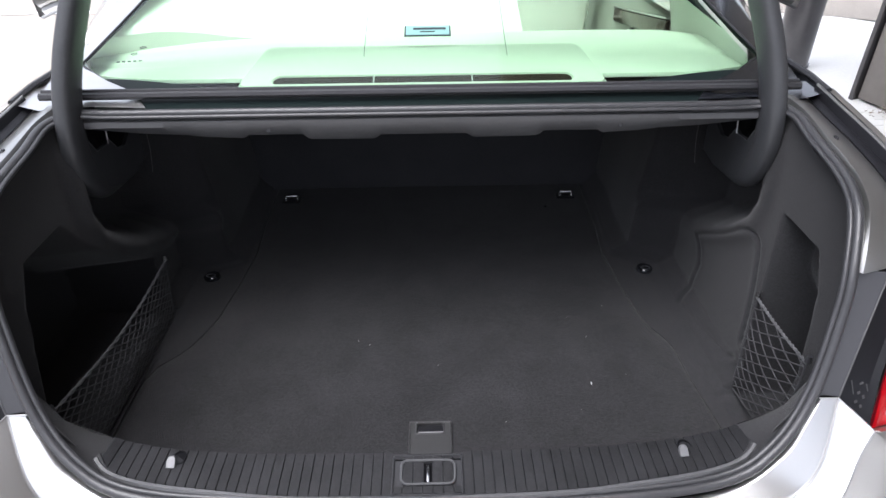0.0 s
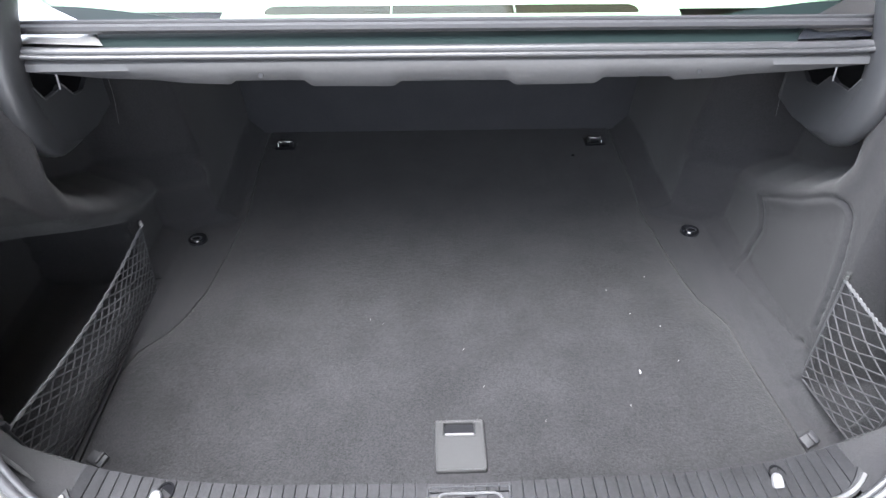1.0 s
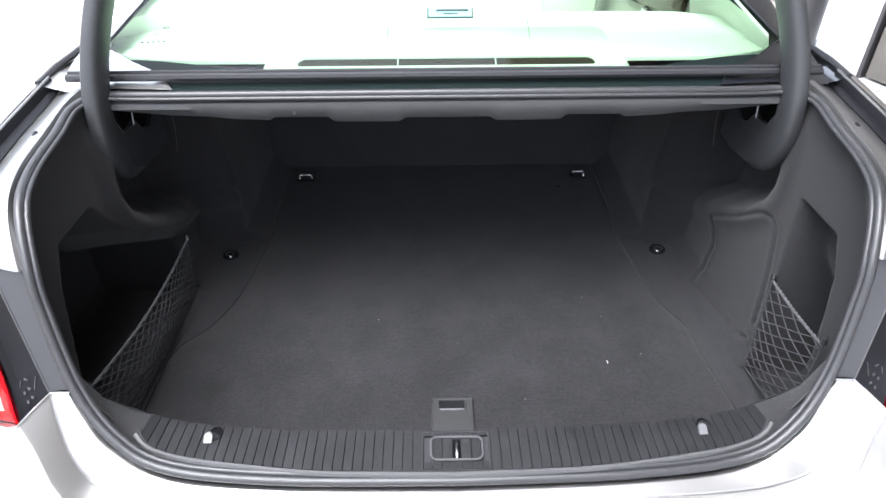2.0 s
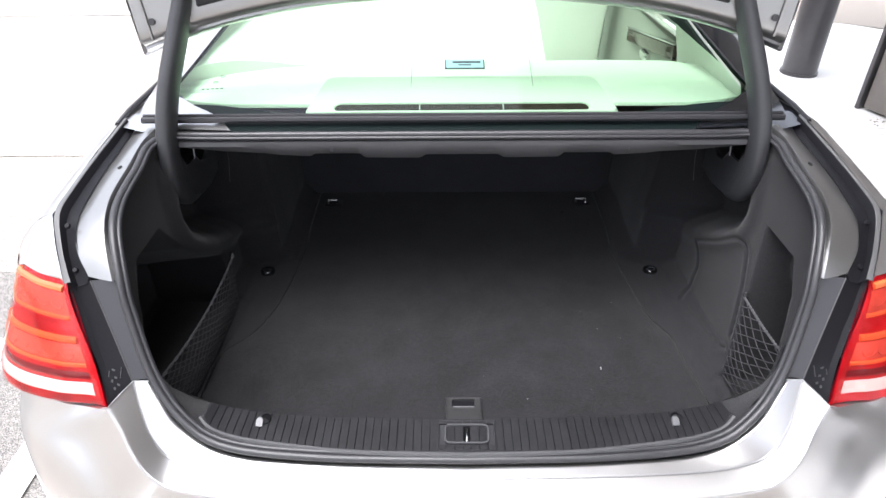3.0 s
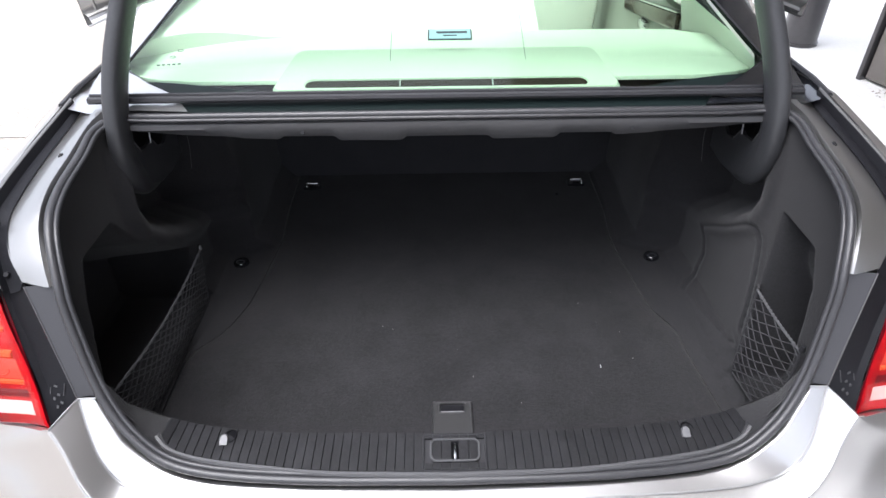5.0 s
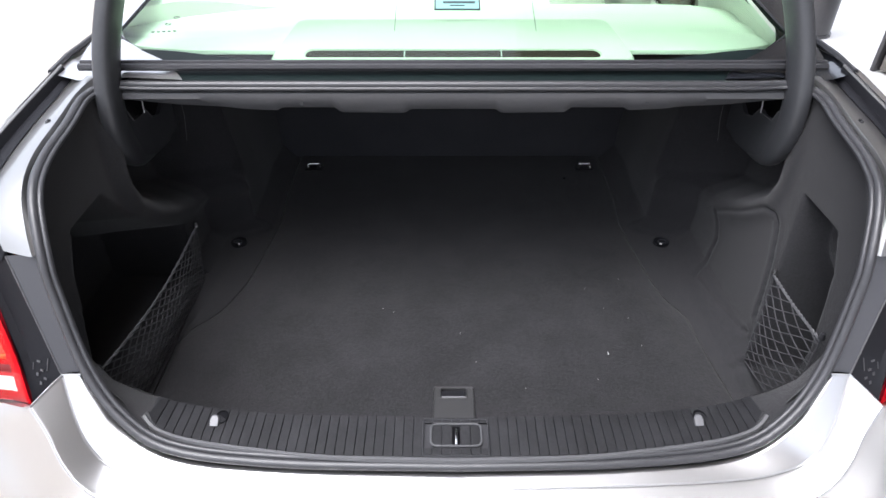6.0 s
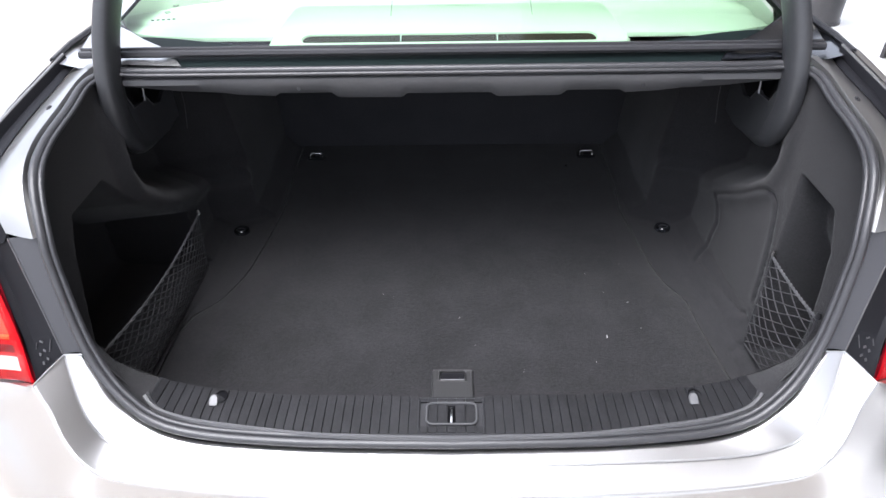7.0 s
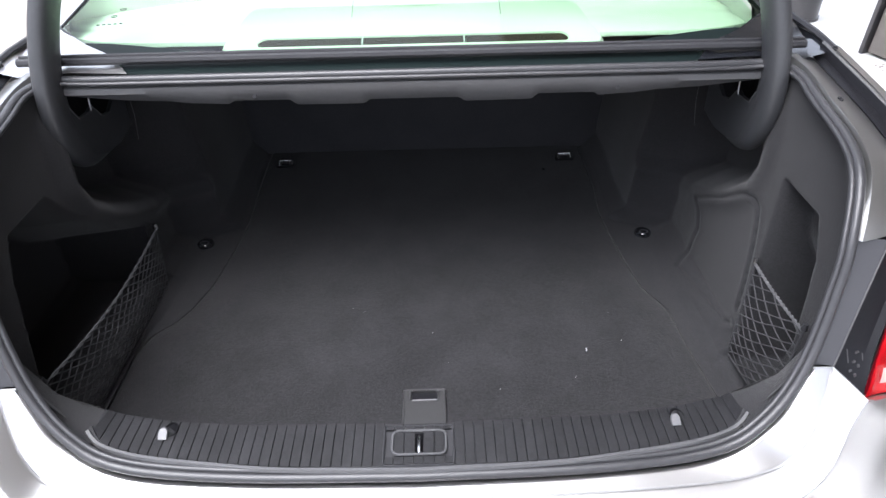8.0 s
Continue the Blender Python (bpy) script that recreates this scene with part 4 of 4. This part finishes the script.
for f, dz in [(0.01, -0.009), (0, -0.007), (0.004, -0.003), (0.012, 0), (0.10, 0.001), (0.2, 0.002), (0.28, 0.003), (0.36, 0.002), (0.40, 0.0045), (0.44, 0.0085), (0.5, 0.010), (0.6, 0.0105), (0.68, 0.0115), (0.72, 0.0145), (0.78, 0.0165), (0.88, 0.0172), (0.95, 0.017), (0.985, 0.012), (1, -0.03)]:
    rows.append([(x, poly(SHELF_REAR, abs(x)) + (poly(SHELF_FAR, x) - poly(SHELF_REAR, abs(x))) * f, 1.086 + dz) for x in SX])
loft(bm, rows)
part("parcel_shelf", bm, SHELF, car, "pale fabric parcel shelf", smooth=50)
brake = new("brake_light")
brake.parent = car
tagged(brake, "pale high-level brake light housing with a dark slot")


def brake_ring(w, h, r, cy, sink):
    """A rounded outline on the sloping top of the brake light, sunk by sink."""
    out = []
    for x, y in rounded(w, h, r):
        y += cy
        out.append(Vector((x * (1 - 0.75 * max(0.0, y - 0.575)), y, 1.094 + 0.25 * (y - 0.566) - sink)))
    return out


bm = bmesh.new()
loft(bm, [brake_ring(0.708, 0.146, 0.020, 0.638, 0.036), brake_ring(0.706, 0.144, 0.020, 0.638, 0.006), brake_ring(0.698, 0.136, 0.018, 0.638, 0.0), brake_ring(0.600, 0.042, 0.0205, 0.590, 0.0), brake_ring(0.582, 0.0285, 0.0140, 0.590, 0.0006), brake_ring(0.574, 0.024, 0.0118, 0.590, 0.006)], closed=True)
part("housing", bm, TRIM_PALE, brake, smooth=25)
bm = bmesh.new()
bm.faces.new([bm.verts.new(p) for p in brake_ring(0.578, 0.0265, 0.0130, 0.590, 0.0035)])
part("slot", bm, SLOT, brake)
for x in (-0.094, 0.094):
    bm = bmesh.new()
    box(bm, (0.0022, 0.024, 0.004), (x, 0.590, 1.0985), 0, Euler((radians(14), 0, 0)).to_matrix().to_4x4())
    part("divider", bm, GREY_HOOK, brake)

# sticker on the glass, with bars where its small print stands
st = thing("window_sticker", "small teal sticker with dark print on the rear window", "sticker")
tilt = Euler((math.atan(0.36), 0, 0)).to_matrix().to_4x4()
for nm, w, h, up, mt, dx, dy in (("backing", 0.094, 0.036, 0.003, INK, 0, 0), ("face", 0.088, 0.030, 0.0045, TEAL, 0, 0), ("print_bar", 0.066, 0.006, 0.0055, INK, 0.004, 0.004), ("print_bar", 0.03, 0.003, 0.0055, INK, 0.0, -0.006)):
    bm = bmesh.new()
    box(bm, (w, h, 0.001), (0.010 + dx, 0.718 + dy, glass_z(0, 0.718 + dy) + up), 0, tilt)
    part(nm, bm, mt, st, smooth=0)

for k in range(7):
    bm = bmesh.new()
    if k < 5:
        x, y = -0.600 + 0.011 * k, 0.655
        box(bm, (0.006, 0.003, 0.001), (x, y, glass_z(x * 0.9, y) + 0.003), 0, tilt)
    else:
        x, y = -0.575 + 0.012 * (k - 5), 0.678 + 0.02 * (k - 5)
        tube(bm, [Vector((x + 0.006 * math.cos(j * math.tau / 12), y + 0.006 * math.sin(j * math.tau / 12), glass_z(x * 0.9, y) + 0.003)) for j in range(12)], 0.0007, 5, ring=True)
    part("etched_mark", bm, INK, rw, smooth=0)
for x in (-0.115, 0.165):
    bm = bmesh.new()
    tube(bm, [Vector((x, y, glass_z(x, y) + 0.002)) for y in (0.64, 0.72, 0.80, 0.88)], 0.0006, 5)
    part("heater_wire", bm, INK, rw)

for way in ([(0.520, 0.612, 1.070), (0.527, 0.622, 1.078), (0.547, 0.650, 1.082), (0.556, 0.672, 1.082), (0.549, 0.674, 1.082)], [(0.585, 0.612, 1.072), (0.605, 0.636, 1.080), (0.645, 0.684, 1.086)]):
    bm = bmesh.new()
    tube(bm, spline(way, 16), 0.0009, 6)
    part("connector_wire", bm, MID_GREY, rw)

# painted corner panels beside the window
for s in SIDES:
    bm = bmesh.new()
    a = [Vector((0.504, 0.512, 1.0770)), Vector((0.543, 0.557, 1.0935)), Vector((0.606, 0.60, 1.1010))] + [Vector((glass_half(y) + 0.004, y, glass_z(0.58, y))) for y in ( 0.64, 0.67, 0.72, 0.80, 0.90, 1.0, 1.12, 1.24, 1.34)]
    b = spline([(0.700, 0.515, 1.074), (0.745, 0.62, 1.078), (0.75, 0.75, 1.098), (0.73, 0.95, 1.185), (0.69, 1.15, 1.28), (0.64, 1.34, 1.36)], 12)
    c = spline([(0.757, 0.540, 1.076), (0.762, 0.62, 1.080), (0.765, 0.75, 1.08), (0.755, 1.0, 1.10), (0.73, 1.2, 1.24), (0.68, 1.36, 1.345)], 12)
    mid = [p.lerp(q, 0.5) + Vector((0, 0, 0.005)) for p, q in zip(a, b)]
    loft(bm, [flip(r[(0 if s < 0 else 9):], s) for r in (a, mid, b, c)])
    part("rear_pillar", bm, PAINT, car, smooth=60)
    # right-hand silver coloured black, in place of its dark reflection
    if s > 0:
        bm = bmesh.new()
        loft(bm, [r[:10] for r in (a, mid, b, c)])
        part("dark_pillar_foot", bm, GLOSS_BLACK, car, "foot of the right rear pillar, blackened for the dark surroundings it reflects", smooth=60)
    bm = bmesh.new()
    tube(bm, flip([p + Vector((0.004, 0, 0.004)) for p in c], s), 0.006, 6)
    part("window_line_trim", bm, PLASTIC, car)

# roof, windscreen, side windows and bonnet close the car
ROOF = [(1.30, 1.385), (1.6, 1.44), (2.1, 1.465), (2.6, 1.43), (2.95, 1.35)]
# roof is out of view; made of glass to let light into the cabin
bm = bmesh.new()
loft(bm, [[((-1 + i / 8) * 0.66, y, z - 0.05 * (-1 + i / 8) ** 2) for i in range(17)] for y, z in ROOF])
part("unseen_glass_roof", bm, PALE_GLASS, car, smooth=60).visible_shadow = False
bm = bmesh.new()
loft(bm, [[((-1 + i / 8) * w, y, z - 0.04 * (-1 + i / 8) ** 2) for i in range(17)] for y, z, w in ((2.95, 1.35, 0.66), (3.3, 1.17, 0.70), (3.62, 1.0, 0.74))])
part("windscreen", bm, PALE_GLASS, car, smooth=60).visible_shadow = False
for s in SIDES:
    bm = bmesh.new()
    loft(bm, [[(s * 0.665, y, z - 0.05) for y, z in ROOF], [(s * 0.745, 0.95, 1.07), (s * 0.745, 1.5, 1.055), (s * 0.745, 2.1, 1.04), (s * 0.745, 2.8, 1.01), (s * 0.735, 3.55, 0.99)]])
    part("side_window", bm, PALE_GLASS, car, smooth=60).visible_shadow = False
    bm = bmesh.new()
    tube(bm, [Vector((s * 0.667, y, z - 0.045)) for y, z in ROOF] + [Vector((s * 0.71, 3.3, 1.16)), Vector((s * 0.74, 3.62, 0.99))], 0.03, 8)
    part("roof_rail", bm, PAINT, car)
    bm = bmesh.new()
    tube(bm, [Vector((s * 0.665, 2.12, 1.42)), Vector((s * 0.745, 2.12, 1.03))], 0.03, 8)
    part("centre_pillar", bm, PLASTIC, car)
bm = bmesh.new()
loft(bm, [[((-1 + i / 10) * w, y, z - 0.03 * abs(-1 + i / 10) ** 3) for i in range(21)] for y, z, w in ((3.60, 1.0, 0.72), (3.9, 0.96, 0.71), (4.3, 0.88, 0.64), (4.62, 0.76, 0.54), (4.74, 0.62, 0.5), (4.76, 0.4, 0.5), (4.70, 0.27, 0.5))])
part("bonnet", bm, PAINT, car, smooth=60)
for y in ARCHES:
    for s in SIDES:
        wheel = new("wheel")
        wheel.parent = car
        turn = Euler((0, radians(90), 0)).to_matrix().to_4x4()
        bm = bmesh.new()
        tube(bm, [Vector((s * 0.80, y + 0.245 * math.cos(k * math.tau / 40), 0.33 + 0.245 * math.sin(k * math.tau / 40))) for k in range(40)], 0.085, 10, ring=True, up=(1, 0, 0))
        part("tyre", bm, TYRE, wheel)
        bm = bmesh.new()
        disc(bm, 0.215, 0.03, (s * 0.845, y, 0.33), turn, 32, 0.20)
        part("rim", bm, CHROME, wheel)

# cabin: floor, seats, right-hand door lining
bm = bmesh.new()
box(bm, (1.5, 2.7, 0.04), (0, 2.6, 0.36))
part("cabin_floor", bm, CARPET, car)
for x, w in ((-0.36, 0.62), (0.40, 0.52)):
    seat = new("front_seat")
    seat.parent = car
    tagged(seat, "cream leather front seat")
    bm = bmesh.new()
    box(bm, (w, 0.14, 0.80), (x, 2.10, 0.89), 0.05, Euler((radians(14), 0, 0)).to_matrix().to_4x4())
    part("backrest", bm, LEATHER, seat)
    bm = bmesh.new()
    box(bm, (w, 0.52, 0.16), (x, 2.30, 0.52), 0.05)
    part("cushion", bm, LEATHER, seat)
bench = new("rear_bench")
bench.parent = car
tagged(bench, "cream leather rear bench")
bm = bmesh.new()
BENCH_TOP = ((0.918, 1.04), (0.922, 1.098), (0.94, 1.110), (1.06, 1.145), (1.18, 1.185), (1.27, 1.195), (1.36, 1.16), (1.44, 1.02), (1.50, 0.60))
# left end raised and spread to stand in for glare over the pillar lining
loft(bm, [[(x, y + (poly(SHELF_FAR, x) - 0.920) * (1 - step(1.0, 1.45, y)), z - 0.012 * step(0.15, 0.235, x) + 0.038 * (1 - step(-0.62, -0.35, x))) for x in (-0.70 + 0.935 * i / 40 for i in range(41))] for y, z in BENCH_TOP])
loft(bm, [[(0.24 + 0.46 * i / 8, y, z) for i in range(9)] for y, z in ((0.93, 1.04), (0.94, 1.06), (0.98, 1.05), (1.15, 0.86), (1.42, 0.80), (1.48, 0.60))])
part("backrest", bm, LEATHER, bench)
bm = bmesh.new()
box(bm, (1.36, 0.50, 0.16), (0, 1.66, 0.52), 0.05)
part("cushion", bm, LEATHER, bench)
for s in SIDES:
    lin = new("door_lining")
    lin.parent = car
    bm = bmesh.new()
    box(bm, (0.05, 2.6, 0.64), (s * 0.73, 2.20, 0.72), 0.02)
    part("panel", bm, DOOR_GREY, lin)
    bm = bmesh.new()
    box(bm, (0.02, 0.56, 0.048), (s * 0.70, 1.53, 0.972), 0.008, Euler((radians(-9), 0, 0)).to_matrix().to_4x4())
    part("wood_inlay", bm, WOOD, lin)
    bm = bmesh.new()
    box(bm, (0.02, 0.56, 0.006), (s * 0.699, 1.534, 1.000), 0.002, Euler((radians(-9), 0, 0)).to_matrix().to_4x4())
    part("bright_strip", bm, CHROME, lin)
    bm = bmesh.new()
    box(bm, (0.03, 0.07, 0.030), (s * 0.695, 1.55, 0.925), 0.010)
    part("door_pull", bm, CHROME, lin)
# inner pillar lining beside the rear window
bm = bmesh.new()
loft(bm, [[(0.66, 0.66, 1.085), (0.64, 0.80, 1.085), (0.618, 0.95, 1.085), (0.612, 0.985, 1.07)], [(0.645, 0.655, 1.125), (0.605, 0.84, 1.185), (0.578, 0.97, 1.23), (0.572, 0.985, 1.235)]])
part("pillar_lining", bm, SHELF, car, smooth=60)

# ---- boot lid ----
lid = new("boot_lid")
lid.parent = car
tagged(lid, "raised silver boot lid with dark lining")
# in the raised lid: across, away from the hinge edge, and outwards
UP, OUT = Vector((0, 0.10, 1.0)).normalized(), Vector((0, 1.0, -0.10)).normalized()


def lid_at(x, v, o=0.0):
    """A point of the raised lid: v metres from its corner edge, o outwards."""
    bow = 0.105 * (1 - min(1.0, abs(x) / 0.69) ** 2.6)
    return Vector((x * 0.987, 0.606, 1.219)) + UP * (v + bow * max(0.0, 1 - v / 0.4)) + OUT * (o - 0.03 * (x / 0.66) ** 2)


LX = [-0.69 + 1.38 * i / 40 for i in range(41)]
bm = bmesh.new()
spread = lambda v: 1 + 0.18 * min(v, 0.25)
loft(bm, [[lid_at(x * spread(v), v, 0.03 + 0.02 * math.sin(v * 4)) for x in LX] for v in (0.0, 0.03, 0.1, 0.2, 0.35, 0.46)])
loft(bm, [[lid_at(x, 0.0, 0.03) for x in LX], [lid_at(x, -0.004, 0.022) for x in LX], [lid_at(x, 0.0, 0.014) for x in LX]])
for s in SIDES:
    loft(bm, [[lid_at(s * 0.69 * spread(v), v, o) for v in (0, 0.03, 0.1, 0.2, 0.35, 0.46)] for o in (0.03, 0.022, 0.012)])
part("skin", bm, PAINT, lid, smooth=50)
bm = bmesh.new()
loft(bm, [[lid_at(x * 0.985 * spread(v), v, o) for x in LX] for v, o in ((0.0, 0.014), (0.006, 0.008), (0.012, 0.010), (0.022, -0.004), (0.034, -0.006), (0.05, -0.004), (0.3, -0.004), (0.46, 0.0))])
part("inner_frame", bm, PAINT_DIM, lid, smooth=50)
bm = bmesh.new()
loft(bm, [[lid_at(x * 0.80, v, o) for x in LX] for v, o in ((0.056, -0.004), (0.060, -0.014), (0.25, -0.018), (0.44, -0.012), (0.445, -0.002))])
part("lining", bm, CARPET_IN, lid, "black carpet lid lining", smooth=50)
for s in SIDES:
    bm = bmesh.new()
    tube(bm, [lid_at(s * 0.655 * spread(v), v, -0.005) for v in (0.02, 0.05, 0.1, 0.2, 0.35, 0.45)], 0.0035, 6)
    tube(bm, [lid_at(s * 0.610 * spread(v), v, -0.004) for v in (0.10, 0.13, 0.2, 0.35, 0.45)], 0.005, 8)
    part("edge_fold", bm, PAINT_DIM, lid)
    bm = bmesh.new()
    disc(bm, 0.007, 0.005, lid_at(s * 0.652, 0.056, -0.007), Euler((radians(84), 0, 0)).to_matrix().to_4x4(), 16)
    part("rubber_plug", bm, RUBBER, lid)
    arm = new("hinge_arm")
    arm.parent = car
    line = spline([(0.556, 0.605, 1.46), (0.566, 0.598, 1.36), (0.592, 0.570, 1.27), (0.617, 0.530, 1.18), (0.630, 0.502, 1.11), (0.635, 0.484, 1.05),
                   (0.637, 0.480, 1.00), (0.638, 0.491, 0.957), (0.640, 0.520, 0.924), (0.642, 0.570, 0.910), (0.644, 0.63, 0.906), (0.646, 0.70, 0.918)], 64)
    bm = bmesh.new()
    rows = []
    for k, p in enumerate(line):
        t = (line[min(k + 1, 63)] - line[max(k - 1, 0)]).normalized()
        side = Vector((1, 0, 0))
        deep = t.cross(side).normalized()
        away = step(0.505, 0.62, p.y) * (1 - step(0.95, 1.05, p.z))
        hd, hx = 0.031 + 0.004 * step(1.3, 1.46, p.z) - 0.022 * away, 0.0185 - 0.007 * away
        p = p + Vector((0, 0, -0.018 * away))
        ring = []
        for q in range(20):
            ca, sa = math.cos(q * math.tau / 20), math.sin(q * math.tau / 20)
            ring.append(p + side * hx * math.copysign(abs(ca) ** 0.75, ca) + deep * hd * math.copysign(abs(sa) ** 0.75, sa))
        rows.append(flip(ring, s))
    loft(bm, rows, closed=True)
    # the web inside the bend, with its notched upper edge
    edge = [(0.470, 1.040), (0.497, 1.020), (0.513, 0.993), (0.550, 0.990), (0.566, 0.994), (0.590, 0.964), (0.620, 0.958), (0.650, 0.972), (0.70, 1.010)]
    ys = sorted({0.475 + 0.005 * k for k in range(45)} | {y for y, z in edge[1:-1]})
    web = lambda x, low: flip([(x, y, poly([(0.478, 0.96), (0.50, 0.935), (0.53, 0.910), (0.57, 0.893), (0.63, 0.887), (0.70, 0.896)], y) if low else poly(edge, y)) for y in ys], s)
    loft(bm, [web(0.622, True), web(0.619, False), web(0.627, False), web(0.650, True)])
    part("cover", bm, ARM, arm, "dark grey plastic hinge cover")
    # paler tube along the notched web edge, for the light it catches
    bm = bmesh.new()
    tube(bm, flip([(0.618, y, z + 0.0005) for y, z in edge[1:-2]], s), 0.0011, 5)
    part("web_edge_light", bm, PLASTIC_GREY, arm, smooth=0)
    bm = bmesh.new()
    tube(bm, spline([(s * 0.612, 0.555, 1.022), (s * 0.613, 0.553, 1.005), (s * 0.614, 0.552, 0.992)], 5), 0.0014, 6)
    part("hinge_pin", bm, GREY_HOOK, arm)
    bm = bmesh.new()
    tube(bm, spline([(s * 0.537, 0.555, 1.02), (s * 0.540, 0.56, 0.98), (s * 0.549, 0.562, 0.925)], 10), 0.00042, 5)
    part("wire", bm, PLASTIC_GREY, arm)

# lint on the floor panel
for k in range(14):
    x, y = (0.337, 0.336) if k == 0 else (random.uniform(-0.42, 0.5), random.uniform(0.12, 0.6))
    bm = bmesh.new()
    tube(bm, [Vector((x, y, FLOOR + 0.003)), Vector((x + 0.001, y + 0.002, FLOOR + 0.004)), Vector((x + 0.001, y + 0.003 + 0.005 * (k == 0), FLOOR + 0.003))], 0.0010 if k == 0 else 0.00026, 5)
    solid("lint", bm, GREY_HOOK, "tiny pale crumb lying on the boot carpet", "crumb", "crumbs")

# dry leaf litter along the foot of the wall
bm = bmesh.new()
for k in range(340):
    d = random.random() ** 4
    y = random.uniform(2.2, 3.1)
    x, r, a = 2.725 + 0.31 * (3.3 - y) - 0.13 * d, random.uniform(0.005, 0.013), random.uniform(0, math.tau)
    p, u, w = Vector((x, y, 0.040 + random.uniform(0.002, 0.022) * (1 - d))), Vector((math.cos(a), math.sin(a), 0.2)) * r, Vector((-math.sin(a), math.cos(a), random.uniform(-0.4, 0.5))) * r * 0.5
    loft(bm, [[p - u, p - u * 0.4 + w, p + u * 0.4 + w, p + u], [p - u, p - u * 0.4 - w, p + u * 0.4 - w, p + u]])
solid("leaf_litter", bm, LITTER, "brown dry leaf litter along the wall foot", "leaf litter", kind="stuff", smooth=0)

# paving bricks beside the wall
bm = bmesh.new()
box(bm, (0.1965, 0.0965, 0.010), (0, 0, 0.0), 0.002)
brick_mesh = mesh_of("paving_brick", bm, CONCRETE, 0)
for j in range(34):
    for i in range(8):
        x = 1.99 + 0.2 * i - 0.1 * (j % 2)
        if x < 2.62 + 0.31 * (3.0 - 0.1 * j):
            brick = new("paving_brick", brick_mesh)
            brick.parent = pavement
            brick.matrix_world = pose(x, 0.3 + 0.1 * j, 0.030 + random.uniform(-0.0012, 0.0012), random.uniform(-0.4, 0.4), random.uniform(-0.4, 0.4), random.uniform(-0.6, 0.6))
